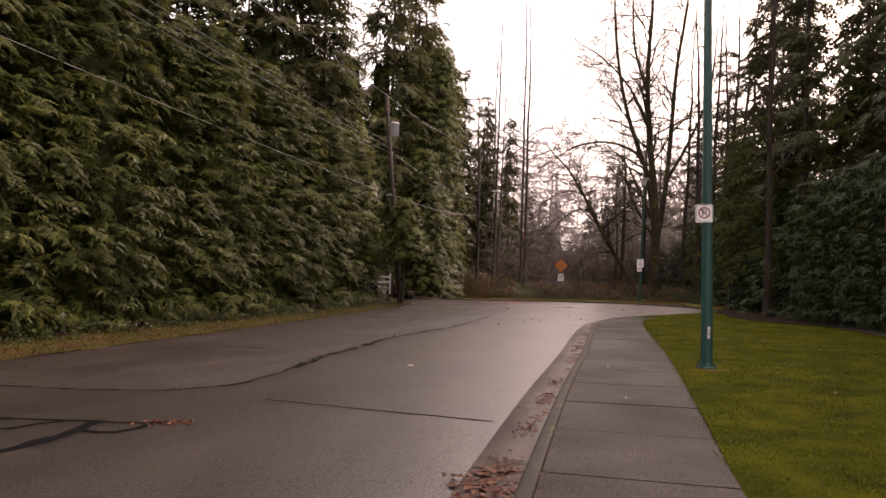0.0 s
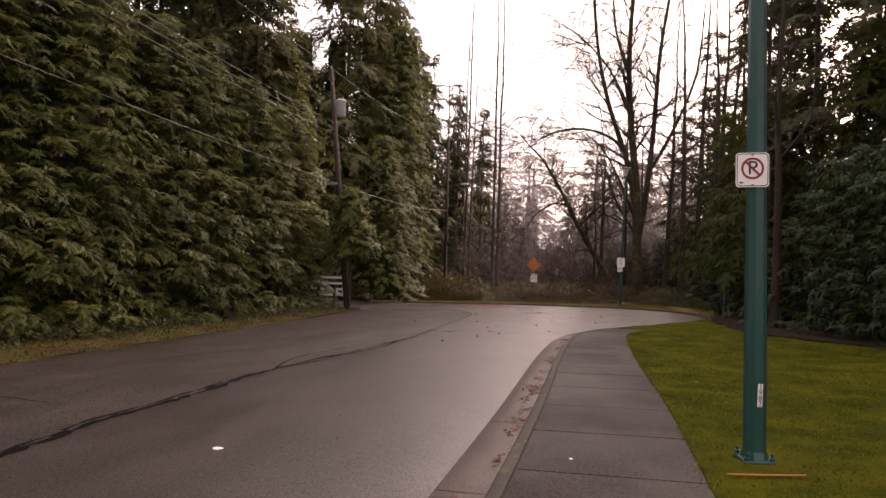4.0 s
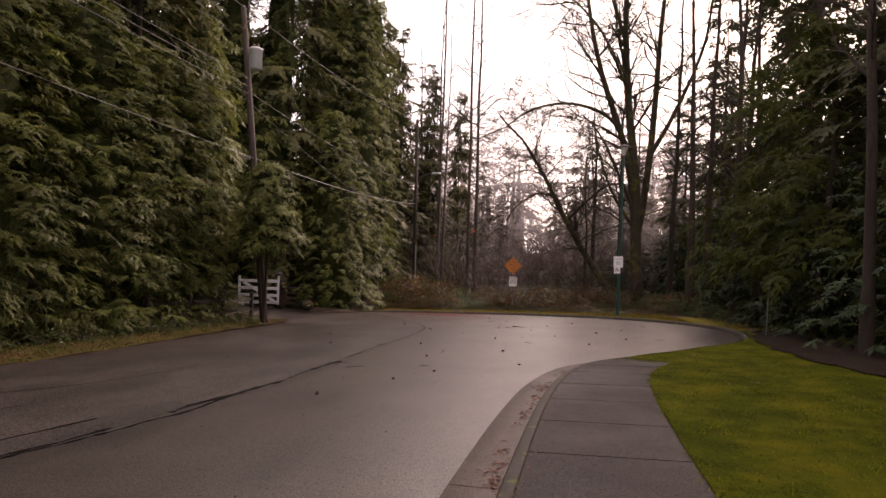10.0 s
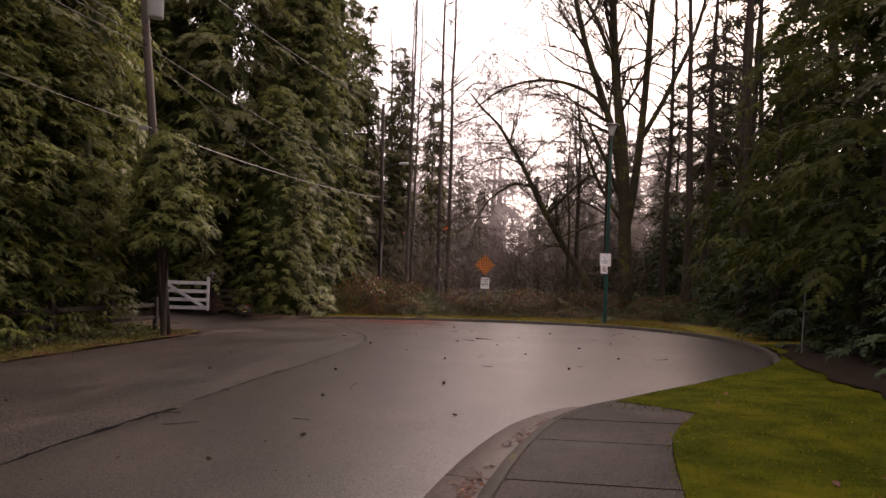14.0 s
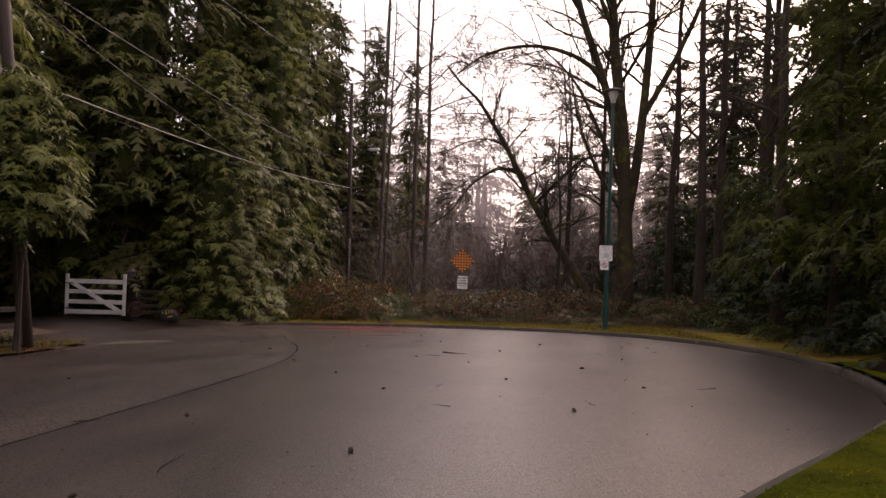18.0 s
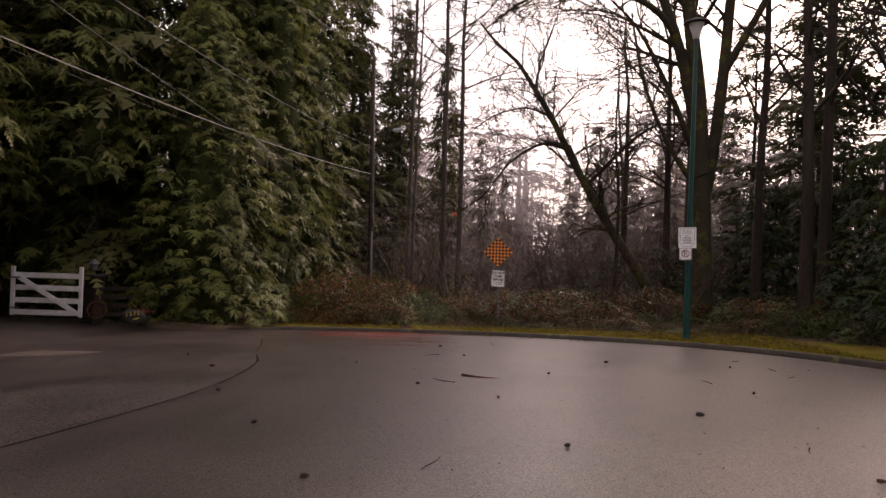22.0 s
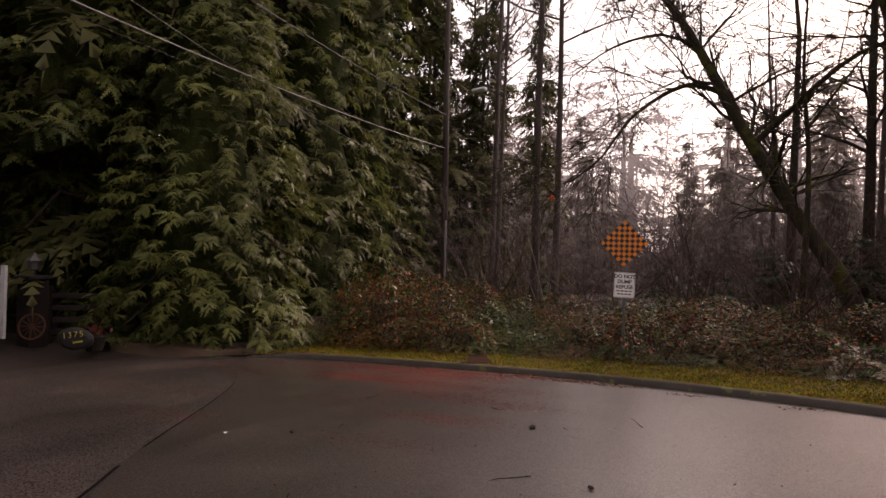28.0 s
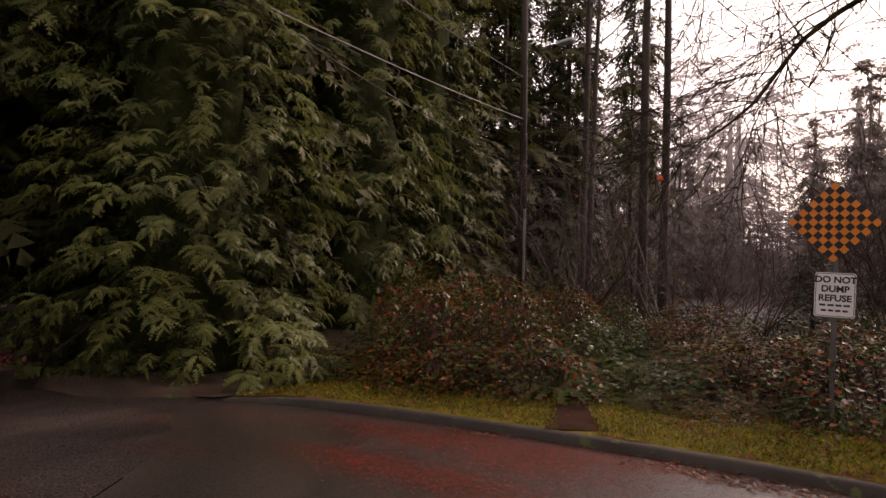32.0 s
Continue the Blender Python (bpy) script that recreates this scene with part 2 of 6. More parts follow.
M = dict(
    asphalt_new=surface("asphalt_new", (0.008, 0.006, 0.0056), (0.064, 0.049, 0.045), 66, 0.6, 0.38, 0.8, 0.006, 0.5, wet=0.31, crisp=0.095, grain=0.6, glint=(0.1, 1.0), film=(0.48, 1.0, 0.335), mottle=(1.3, 0.5, 1.35, (1.6, 0.5, 1)), spots=(110, (0.16, 0.13, 0.12), 0.68)),
    asphalt_old=surface("asphalt_old", (0.008, 0.0058, 0.0053), (0.064, 0.047, 0.041), 54, 0.6, 0.48, 0.9, 0.008, 0.45, wet=0.36, mottle=(0.9, 0.35, 1.4, (1.8, 0.5, 1)), spots=(36, (0.17, 0.145, 0.13), 0.67), crisp=0.08, grain=0.7, glint=(0.04, 0.75), film=(0.0, 0.7, 0.42)),
    tar=surface("tar", (0.003, 0.003, 0.003), (0.009, 0.008, 0.008), 60, 4, 0.8, 0.4, 0.004, 0.04),
    concrete=surface("concrete_slab", (0.008, 0.0052, 0.0045), (0.040, 0.027, 0.024), 55, 1.5, 0.62, 0.5, 0.005, 0.3, wet=0.46, each=0.3, crisp=0.14, grain=0.5, glint=(0.05, 0.3), mottle=(1.8, 0.6, 1.3, (1, 1, 1))),
    kerb=surface("concrete_kerb", (0.020, 0.016, 0.013), (0.064, 0.052, 0.043), 90, 1.6, 0.7, 0.5, 0.006, 0.3, spots=(5, (0.08, 0.085, 0.025), 0.60)),
    gutter=surface("concrete_gutter", (0.044, 0.032, 0.028), (0.155, 0.122, 0.108), 70, 1.4, 0.6, 0.7, 0.008, 0.35, wet=0.42, crisp=0.12, grain=0.55, glint=(0.08, 0.45)),
    soil=surface("soil", (0.018, 0.012, 0.009), (0.055, 0.038, 0.027), 30, 1.0, 0.9, 0.9, 0.03),
    litter_floor=surface("leaf_litter_floor", (0.022, 0.014, 0.010), (0.085, 0.050, 0.030), 26, 0.8, 0.85, 1.0, 0.04, spots=(3, (0.03, 0.04, 0.012), 0.62)),
    lawn=surface("mossy_lawn", (0.008, 0.014, 0.001), (0.068, 0.080, 0.004), 34, 1.9, 0.95, 1.0, 0.03, 0.04, spots=(1.3, (0.112, 0.100, 0.006), 0.44), soft=0.36, crisp=0.14, grain=0.5),
    verge=surface("mossy_verge", (0.022, 0.019, 0.006), (0.098, 0.086, 0.016), 30, 1.3, 0.9, 1.0, 0.04, 0.12, spots=(1.1, (0.075, 0.034, 0.016), 0.52), crisp=0.11, grain=0.55),
    # Bare soil by the trees, their shade put into a darker colour.
    shade_soil=surface("soil_darkened_for_shade", (0.007, 0.005, 0.004), (0.030, 0.019, 0.013), 26, 0.9, 0.95, 1.0, 0.04, 0.1, spots=(9, (0.06, 0.028, 0.014), 0.62)),
    path=surface("trodden_earth", (0.026, 0.013, 0.008), (0.072, 0.036, 0.024), 40, 2.0, 0.98, 0.9, 0.03, 0.03),
    bank_moss=surface("bank_moss", (0.048, 0.044, 0.007), (0.23, 0.185, 0.018), 30, 1.3, 0.9, 1.0, 0.04, 0.12, spots=(1.1, (0.13, 0.055, 0.022), 0.55), crisp=0.11, grain=0.55),
    bark=surface("bark", (0.014, 0.010, 0.008), (0.056, 0.042, 0.034), 16, 1.5, 0.9, 1.0, 0.03, 0.2, stretch=(1, 1, 0.25)),
    # Grey bark of far stems, paled to put distance haze into the colour.
    bark_pale=surface("pale_bark", (0.075, 0.060, 0.055), (0.21, 0.17, 0.155), 12, 1.2, 0.9, 0.6, 0.02, 0.2, stretch=(1, 1, 0.25)),
    bark_grey=surface("grey_alder_bark", (0.026, 0.020, 0.018), (0.090, 0.071, 0.064), 14, 1.2, 0.9, 0.7, 0.02, 0.2, stretch=(1, 1, 0.25)),
    bark_moss=surface("mossy_bark", (0.018, 0.014, 0.010), (0.055, 0.045, 0.029), 16, 1.0, 0.9, 1.0, 0.03, 0.15, spots=(2.0, (0.066, 0.066, 0.014), 0.56)),
    twig=surface("twig_bark", (0.04, 0.024, 0.020), (0.10, 0.062, 0.052), 12, 1.0, 0.85, 0.0),
    wood_pole=surface("weathered_pole", (0.016, 0.011, 0.009), (0.050, 0.035, 0.029), 30, 2, 0.8, 0.5, 0.006, stretch=(1, 1, 0.08)),
    wood_dark=surface("dark_fence_wood", (0.009, 0.006, 0.005), (0.026, 0.017, 0.014), 30, 2, 0.8, 0.4, 0.005, stretch=(0.2, 1, 1)),
    cedar=leafy("cedar_leaves", [(0.046, 0.064, 0.013), (0.112, 0.136, 0.028), (0.080, 0.102, 0.020), (0.160, 0.158, 0.040)], 0.52, 0.42, 0.22, 0.45),
    cedar_lush=leafy("lush_cedar_leaves", [(0.066, 0.090, 0.023), (0.158, 0.184, 0.049), (0.112, 0.140, 0.035), (0.220, 0.220, 0.070)], 0.5, 0.46, 0.28, 0.5),
    hemlock=leafy("hemlock_needles", [(0.026, 0.035, 0.007), (0.062, 0.076, 0.013), (0.044, 0.056, 0.010)], 0.65, 0.45, 0.12),
    fir=leafy("fir_needles", [(0.030, 0.036, 0.015), (0.064, 0.070, 0.028), (0.045, 0.052, 0.021)], 0.65, 0.25, 0.2),
    fir_olive=leafy("olive_fir_needles", [(0.046, 0.052, 0.018), (0.104, 0.104, 0.036), (0.072, 0.077, 0.027)], 0.6, 0.35, 0.25),
    hedge=leafy("hedge_leaves", [(0.013, 0.027, 0.012), (0.028, 0.054, 0.022), (0.020, 0.040, 0.017)], 0.6, 0.15, 0.2),
    # Darker copy of the foliage: shade inside the crowns, put into colour.
    inner_boughs=surface("inner_boughs_painted_shade", (0.012, 0.016, 0.005), (0.045, 0.054, 0.016), 9, 1.5, 0.95, 0.8, 0.08, 0.1),
    # Far firs: distance mist is put into the colour of boughs and needles.
    far_inner=surface("mist_coloured_inner_boughs", (0.11, 0.098, 0.092), (0.18, 0.16, 0.15), 5, 1.0, 0.95, 0.5, 0.08, 0.1),
    far_conifer=leafy("mist_coloured_needles", [(0.16, 0.144, 0.134), (0.23, 0.205, 0.192), (0.30, 0.265, 0.25)], 0.8, 0.5),
    bramble=leafy("bramble_leaves", [(0.046, 0.082, 0.016), (0.085, 0.022, 0.012), (0.075, 0.105, 0.022), (0.20, 0.042, 0.016), (0.036, 0.062, 0.014), (0.060, 0.028, 0.017), (0.15, 0.12, 0.03), (0.045, 0.085, 0.018), (0.32, 0.085, 0.018), (0.10, 0.035, 0.018)], 0.42, 0.28, 0.17, 1.6, True),
    salal=leafy("salal_leaves", [(0.030, 0.058, 0.014), (0.070, 0.105, 0.024), (0.048, 0.078, 0.018), (0.11, 0.10, 0.03)], 0.36, 0.3, 0.2),
    fern=leafy("fern_fronds", [(0.045, 0.085, 0.018), (0.095, 0.140, 0.030), (0.12, 0.095, 0.03)], 0.45, 0.3),
    blade=leafy("grass_blades", [(0.030, 0.046, 0.003), (0.096, 0.122, 0.007), (0.070, 0.096, 0.006), (0.19, 0.165, 0.014)], 0.7, 0.45, 0.08),
    blade_bank=leafy("bank_grass_blades", [(0.10, 0.14, 0.008), (0.33, 0.23, 0.020), (0.21, 0.19, 0.012), (0.075, 0.12, 0.008), (0.15, 0.05, 0.017), (0.11, 0.16, 0.009)], 0.65, 0.45, 0.12, 2.2, True),
    blade_dry=leafy("dry_grass_blades", [(0.065, 0.070, 0.010), (0.14, 0.115, 0.026), (0.095, 0.055, 0.020), (0.075, 0.085, 0.012)], 0.65, 0.35, 0.15),
    dead_leaf=leafy("dead_leaves", [(0.075, 0.018, 0.010), (0.15, 0.050, 0.020), (0.050, 0.018, 0.012), (0.20, 0.080, 0.030)], 0.5, 0.12, 0.25),
    red_needle=leafy("red_needles", [(0.19, 0.024, 0.016), (0.27, 0.046, 0.022), (0.11, 0.018, 0.012)], 0.6, 0.1, 0.2),
    orange_leaf=leafy("orange_leaves", [(0.55, 0.13, 0.03), (0.45, 0.09, 0.03)], 0.5, 0.4),
    green_paint=plain("green_pole_paint", (0.005, 0.055, 0.049), 0.38, 0.0, 0.5),
    white_paint=surface("weathered_white_paint", (0.32, 0.31, 0.32), (0.62, 0.61, 0.62), 40, 4, 0.6, 0.15, 0.003),
    sign_white=plain("sign_white", (0.76, 0.745, 0.74), 0.4, dirt=0.06),
    sign_black=plain("sign_black", (0.012, 0.012, 0.014), 0.45),
    sign_red=plain("sign_red", (0.24, 0.022, 0.03), 0.45),
    sign_orange=plain("sign_orange", (0.78, 0.22, 0.015), 0.4),
    sign_blue=plain("sign_slate_blue", (0.09, 0.11, 0.20), 0.5),
    steel=plain("galvanised_steel", (0.13, 0.13, 0.135), 0.55, 0.5),
    transformer=plain("grey_enamel", (0.50, 0.52, 0.54), 0.4),
    cable=plain("cable_sheath", (0.20, 0.19, 0.185), 0.5),
    cable_dark=plain("dark_wire", (0.05, 0.047, 0.047), 0.5),
    ceramic=plain("insulator_ceramic", (0.30, 0.20, 0.16), 0.25),
    lamp_glass=plain("frosted_lamp_glass", (0.62, 0.60, 0.58), 0.3),
    grey_cap=plain("grey_cap_metal", (0.09, 0.085, 0.085), 0.6, 0.2),
    rock=surface("dark_rock", (0.006, 0.006, 0.0065), (0.022, 0.021, 0.021), 18, 2, 0.7, 0.8, 0.02),
    brick=surface("dark_brick", (0.007, 0.0045, 0.004), (0.020, 0.012, 0.010), 30, 3, 0.85, 0.5, 0.006),
    yellow_paint=plain("yellow_paint", (0.42, 0.31, 0.04), 0.5),
    orange_paint=plain("orange_spray_paint", (0.36, 0.10, 0.045), 0.8),
    rust=surface("rusty_iron", (0.030, 0.010, 0.006), (0.090, 0.034, 0.016), 50, 4, 0.8, 0.3, 0.003),
    red_flower=plain("red_flowers", (0.12, 0.012, 0.012), 0.6),
    litter_white=plain("white_paint_drop", (0.72, 0.70, 0.68), 0.6),
    cone=plain("fir_cone_scales", (0.035, 0.022, 0.016), 0.8),
    water=surface("river_water", (0.05, 0.05, 0.05), (0.09, 0.09, 0.09), 2.2, 0.4, 0.12, 0.8, 0.10, 0.6),
)


# ---- mesh helpers ----
def fast_mesh(name, verts, faces, mat, smooth=False):
    verts, faces = np.asarray(verts, np.float32), np.asarray(faces, np.int32)
    me = bpy.data.meshes.new(name)
    k = faces.shape[1]
    me.vertices.add(len(verts)), me.loops.add(faces.size), me.polygons.add(len(faces))
    me.vertices.foreach_set("co", verts.ravel())
    me.loops.foreach_set("vertex_index", faces.ravel())
    me.polygons.foreach_set("loop_start", np.arange(0, faces.size, k, dtype=np.int32))
    if smooth:
        me.polygons.foreach_set("use_smooth", np.ones(len(faces), bool))
    me.materials.append(mat)
    me.update(calc_edges=True)
    return me


def bm_mesh(name, bm, mat, smooth=False):
    me = bpy.data.meshes.new(name)
    bm.to_mesh(me)
    bm.free()
    me.materials.append(mat)
    if smooth:
        me.polygons.foreach_set("use_smooth", np.ones(len(me.polygons), bool))
    return me


def put(name, me, parent=None, label="", m=None):
    ob = new(name, me)
    if parent is not None:
        ob.parent = parent
    if m is not None:
        ob.matrix_basis = m
    if label:
        ob["label"] = label
    return ob


def part(name, bm, mat, parent, label="", smooth=False, m=None):
    return put(name, bm_mesh(name, bm, mat, smooth), parent, label, m)


def thing(name, label, category, m=None, group=""):
    ob = new(name)
    ob.empty_display_size = 0.2
    if m is not None:
        ob.matrix_basis = m
    return tagged(ob, label, category, group)


def block(bm, size, at=(0, 0, 0), turn=None, bevel=0.0):
    m = Matrix.Translation(at) @ (turn or Matrix()) @ Matrix.Diagonal((*size, 1))
    got = bmesh.ops.create_cube(bm, size=1, matrix=m)
    if bevel:
        edges = list({e for v in got["verts"] for e in v.link_edges})
        bmesh.ops.bevel(bm, geom=edges, offset=bevel, segments=1, affect="EDGES")
    return bm


def lathe(bm, profile, sides=16, at=(0, 0, 0), caps=True, turn=0.0):
    """A turned solid: profile of (radius, height) from below upward."""
    rings = []
    for r, z in profile:
        rings.append([bm.verts.new((at[0] + r * math.cos(turn + 2 * math.pi * i / sides), at[1] + r * math.sin(turn + 2 * math.pi * i / sides), at[2] + z)) for i in range(sides)])
    for a, b in zip(rings, rings[1:]):
        for i in range(sides):
            bm.faces.new((a[i], a[(i + 1) % sides], b[(i + 1) % sides], b[i]))
    if caps:
        bm.faces.new(rings[0][::-1]), bm.faces.new(rings[-1])
    return bm


def rod(bm, a, b, r, r2=None, sides=8):
    a, b = Vector(a), Vector(b)
    d = b - a
    m = Matrix.Translation((a + b) / 2) @ d.to_track_quat("Z", "Y").to_matrix().to_4x4()
    bmesh.ops.create_cone(bm, cap_ends=True, segments=sides, radius1=r, radius2=r if r2 is None else r2, depth=d.length, matrix=m)
    return bm


def tubes(segs, sides=5):
    """Tapered tubes for segments of (start, end, radius, radius)."""
    s = np.asarray(segs, np.float64)
    p0, p1, r0, r1 = s[:, :3], s[:, 3:6], s[:, 6], s[:, 7]
    d = p1 - p0
    d /= np.linalg.norm(d, axis=1, keepdims=True) + 1e-9
    ref = np.where(np.abs(d[:, 2:3]) < 0.9, np.array([[0, 0, 1.0]]), np.array([[1.0, 0, 0]]))
    u = np.cross(d, ref)
    u /= np.linalg.norm(u, axis=1, keepdims=True) + 1e-9
    v = np.cross(d, u)
    a = np.arange(sides) * 2 * np.pi / sides
    ring = u[:, None, :] * np.cos(a)[None, :, None] + v[:, None, :] * np.sin(a)[None, :, None]
    lo = p0[:, None, :] + ring * r0[:, None, None]
    hi = p1[:, None, :] + ring * r1[:, None, None]
    verts = np.concatenate([lo, hi], 1).reshape(-1, 3)
    i = np.arange(sides)
    quad = np.stack([i, (i + 1) % sides, (i + 1) % sides + sides, i + sides], 1)
    faces = (np.arange(len(s)) * 2 * sides)[:, None, None] + quad[None]
    return verts, faces.reshape(-1, 4)


def strew(template, faces, at, forward, up, size):
    """Many copies of a small template, laid along forward (its y) with up (its z)."""
    at, f, u = np.asarray(at), np.asarray(forward, float), np.asarray(up, float)
    f = f / (np.linalg.norm(f, axis=1, keepdims=True) + 1e-9)
    r = np.cross(f, u)
    r /= np.linalg.norm(r, axis=1, keepdims=True) + 1e-9
    u = np.cross(r, f)
    t = np.asarray(template)
    v = at[:, None, :] + size[:, None, None] * (t[None, :, 0:1] * r[:, None, :] + t[None, :, 1:2] * f[:, None, :] + t[None, :, 2:3] * u[:, None, :])
    fc = (np.arange(len(at)) * len(t))[:, None, None] + np.asarray(faces)[None]
    return v.reshape(-1, 3), fc.reshape(-1, len(faces[0]))


def text_mesh(words, height, mat, name="lettering", bold=0.0):
    cu = bpy.data.curves.new(name, "FONT")
    cu.body, cu.size, cu.extrude, cu.align_x, cu.align_y = words, height, 0.0015, "CENTER", "CENTER"
    cu.offset = bold * height
    ob = new(name, cu)
    bpy.context.view_layer.update()
    me = bpy.data.meshes.new_from_object(ob.evaluated_get(bpy.context.evaluated_depsgraph_get()))
    bpy.data.objects.remove(ob)
    bpy.data.curves.remove(cu)
    me.materials.clear()
    me.materials.append(mat)
    return me


UPRIGHT = pose(0, 0, 0, 90, 0, 0)


# ---- the lie of the land ----
def road_z(x, y):
    return 0.0775 - 0.05649 * np.minimum(y, 66.0) + 0.0362 * np.clip(x, -30, 25)


def land_z(x, y):
    """Ground level away from the road: a low bank, rising towards the gate and the woods."""
    x, y = np.asarray(x, float), np.asarray(y, float)
    lift = 0.30 * np.clip((-11.5 - x) / 3.0, 0, 1)
    mound = 0.45 * np.clip((y - 51.0) / 5.0, 0, 1) * np.clip((62.0 - y) / 6.0, 0, 1)
    bank = 0.13 * np.where((y > 46) & (y < 50.5), np.clip((x + 11.5) / 1.3, 0.08, 1), 1)
    return road_z(x, y) + bank + np.where(x < -11.5, lift, 0) + mound


def smooth_line(points, step=0.5):
    """A smooth curve through the points, resampled at even steps."""
    p = [np.array(q, float) for q in points]
    p = [2 * p[0] - p[1]] + p + [2 * p[-1] - p[-2]]
    out = []
    for a, b, c, d in zip(p, p[1:], p[2:], p[3:]):
        n = max(2, int(np.linalg.norm(c - b) / step))
        for i in range(n):
            t = i / n
            out.append(0.5 * (2 * b + (c - a) * t + (2 * a - 5 * b + 4 * c - d) * t * t + (3 * b - a - 3 * c + d) * t ** 3))
    out.append(p[-2])
    return np.array(out)


def beside(line, off):
    """The line moved sideways, positive to its right."""
    d = np.gradient(line, axis=0)
    d /= np.linalg.norm(d, axis=1, keepdims=True)
    n = np.stack([d[:, 1], -d[:, 0]], 1)
    return line + n * (off[:, None] if isinstance(off, np.ndarray) else off)


def level(line, dz, height=road_z):
    return np.column_stack([line, height(line[:, 0], line[:, 1]) + dz])


def loft(name, rows, mat, parent=None, smooth=False):
    """A sheet between lines of equally many points."""
    n, k = len(rows[0]), len(rows)
    verts = np.concatenate(rows)
    i = np.arange(n - 1)
    faces = np.concatenate([np.stack([r * n + i, r * n + i + 1, (r + 1) * n + i + 1, (r + 1) * n + i], 1) for r in range(k - 1)])
    return put(name, fast_mesh(name, verts, faces, mat, smooth), parent)


KERB = smooth_line([(-0.29, -14), (-0.28, 0), (-0.26, 5), (-0.20, 9.5), (-0.05, 14), (0.06, 19.4), (0.20, 22.6), (0.42, 24.7), (0.78, 26.3), (1.2, 27.2), (1.7, 27.85), (2.7, 29.1), (4.4, 31.2), (5.3, 32.6),
                    (6.0, 34.6), (6.4, 37), (6.4, 39.5), (5.9, 41.6), (5.1, 43.4), (4.05, 44.9), (2.6, 46.2), (1.1, 47.1), (-0.8, 47.9), (-2.5, 48.35), (-4.5, 48.65), (-7.5, 48.8), (-9.5, 48.7), (-11.2, 48.3)])
WEST = smooth_line([(-9.95, -14), (-9.95, 10), (-10.1, 20), (-10.3, 27), (-10.75, 33), (-10.9, 37), (-11.2, 38.6)])
SEAM = smooth_line([(-9.97, 7.7), (-7.7, 7.9), (-5.98, 8.04), (-4.75, 8.8), (-4.87, 12.4), (-4.95, 16.6), (-4.45, 20), (-4.2, 24.5), (-4.35, 29), (-4.4, 33.5), (-4.7, 36.6), (-5.5, 39.2), (-6.6, 41.2), (-8.3, 44.5), (-9.7, 46.4), (-11.2, 47.4)])


# ---- ground, road, kerb, pavement ----
def grid_sheet(name, x0, x1, y0, y1, nx, ny, height, mat, keep=None, rough=0.0):
    xs, ys = np.linspace(x0, x1, nx), np.linspace(y0, y1, ny)
    X, Y = np.meshgrid(xs, ys)
    Z = height(X, Y) + rough * (rng.random(X.shape) - 0.5)
    idx = np.arange(nx * ny).reshape(ny, nx)
    faces = np.stack([idx[:-1, :-1], idx[:-1, 1:], idx[1:, 1:], idx[1:, :-1]], -1).reshape(-1, 4)
    if keep is not None:
        cx, cy = X.ravel()[faces].mean(1), Y.ravel()[faces].mean(1)
        faces = faces[keep(cx, cy)]
    return put(name, fast_mesh(name, np.column_stack([X.ravel(), Y.ravel(), Z.ravel()]), faces, mat, True))


def polygon_sheet(name, outline, dz, mat):
    bm = bmesh.new()
    face = bm.faces.new([bm.verts.new((x, y, float(road_z(x, y)) + dz)) for x, y in outline])
    if face.normal.z < 0:
        face.normal_flip()
    bmesh.ops.triangulate(bm, faces=[face])
    bmesh.ops.recalc_face_normals(bm, faces=bm.faces)
    return put(name, bm_mesh(name, bm, mat))


def x_at(line, y):
    return np.interp(y, line[:, 1], line[:, 0])


ground = grid_sheet("ground", -600, 600, -300, 900, 61, 61, lambda x, y: road_z(x, y) - 0.09, M["soil"])
tagged(ground, "bare brown soil under the whole street and woods", "ground", kind="structure")

gutter_w = np.interp(KERB[:, 1] + 100 * (KERB[:, 0] > 1.5), [-20, 26.5, 28, 120, 130.5, 200], [0.45, 0.45, 0.36, 0.30, 0.05, 0.05])
gutter_w = np.where((KERB[:, 1] > 40) & (KERB[:, 0] < 4.3), 0.02, gutter_w)
GUTTER = beside(KERB, -gutter_w)
new_road = [tuple(p) for p in GUTTER] + [tuple(p) for p in SEAM[::-1]] + [(-9.95, 2), (-9.95, -14)]
road = polygon_sheet("road", new_road, 0.0, M["asphalt_new"])
tagged(road, "smooth dark wet asphalt of the cul-de-sac", "road", kind="structure")
old = [tuple(p) for p in SEAM] + [(-11.0, 49.6), (-13.2, 49.6), (-13.2, 39.6)] + [tuple(p) for p in WEST[::-1] if p[1] > 8.2]
old_road = polygon_sheet("road_old_lane", old, 0.0, M["asphalt_old"])
tagged(old_road, "coarse worn older asphalt strip with exposed stones", "road", kind="structure")
drive = grid_sheet("driveway", -24, -13.2, 39.4, 47.6, 20, 16, lambda x, y: road_z(x, y) + 0.0 + 0.30 * np.clip((-13.2 - x) / 3, 0, 1), M["asphalt_old"])
tagged(drive, "shaded worn driveway apron leading through the gate", "driveway", kind="structure")


def ribbon(name, line, width, dz, mat, parent, label="", wobble=0.35, height=road_z):
    w = width * (1 + wobble * (rng.random(len(line)) - 0.5) * 2) / 2
    j = line + (rng.random(line.shape) - 0.5) * width * 0.5
    ob = loft(name, [level(beside(j, -w), dz, height), level(j, dz + 0.003, height), level(beside(j, w), dz, height)], mat, parent)
    if label:
        ob["label"] = label
    return ob


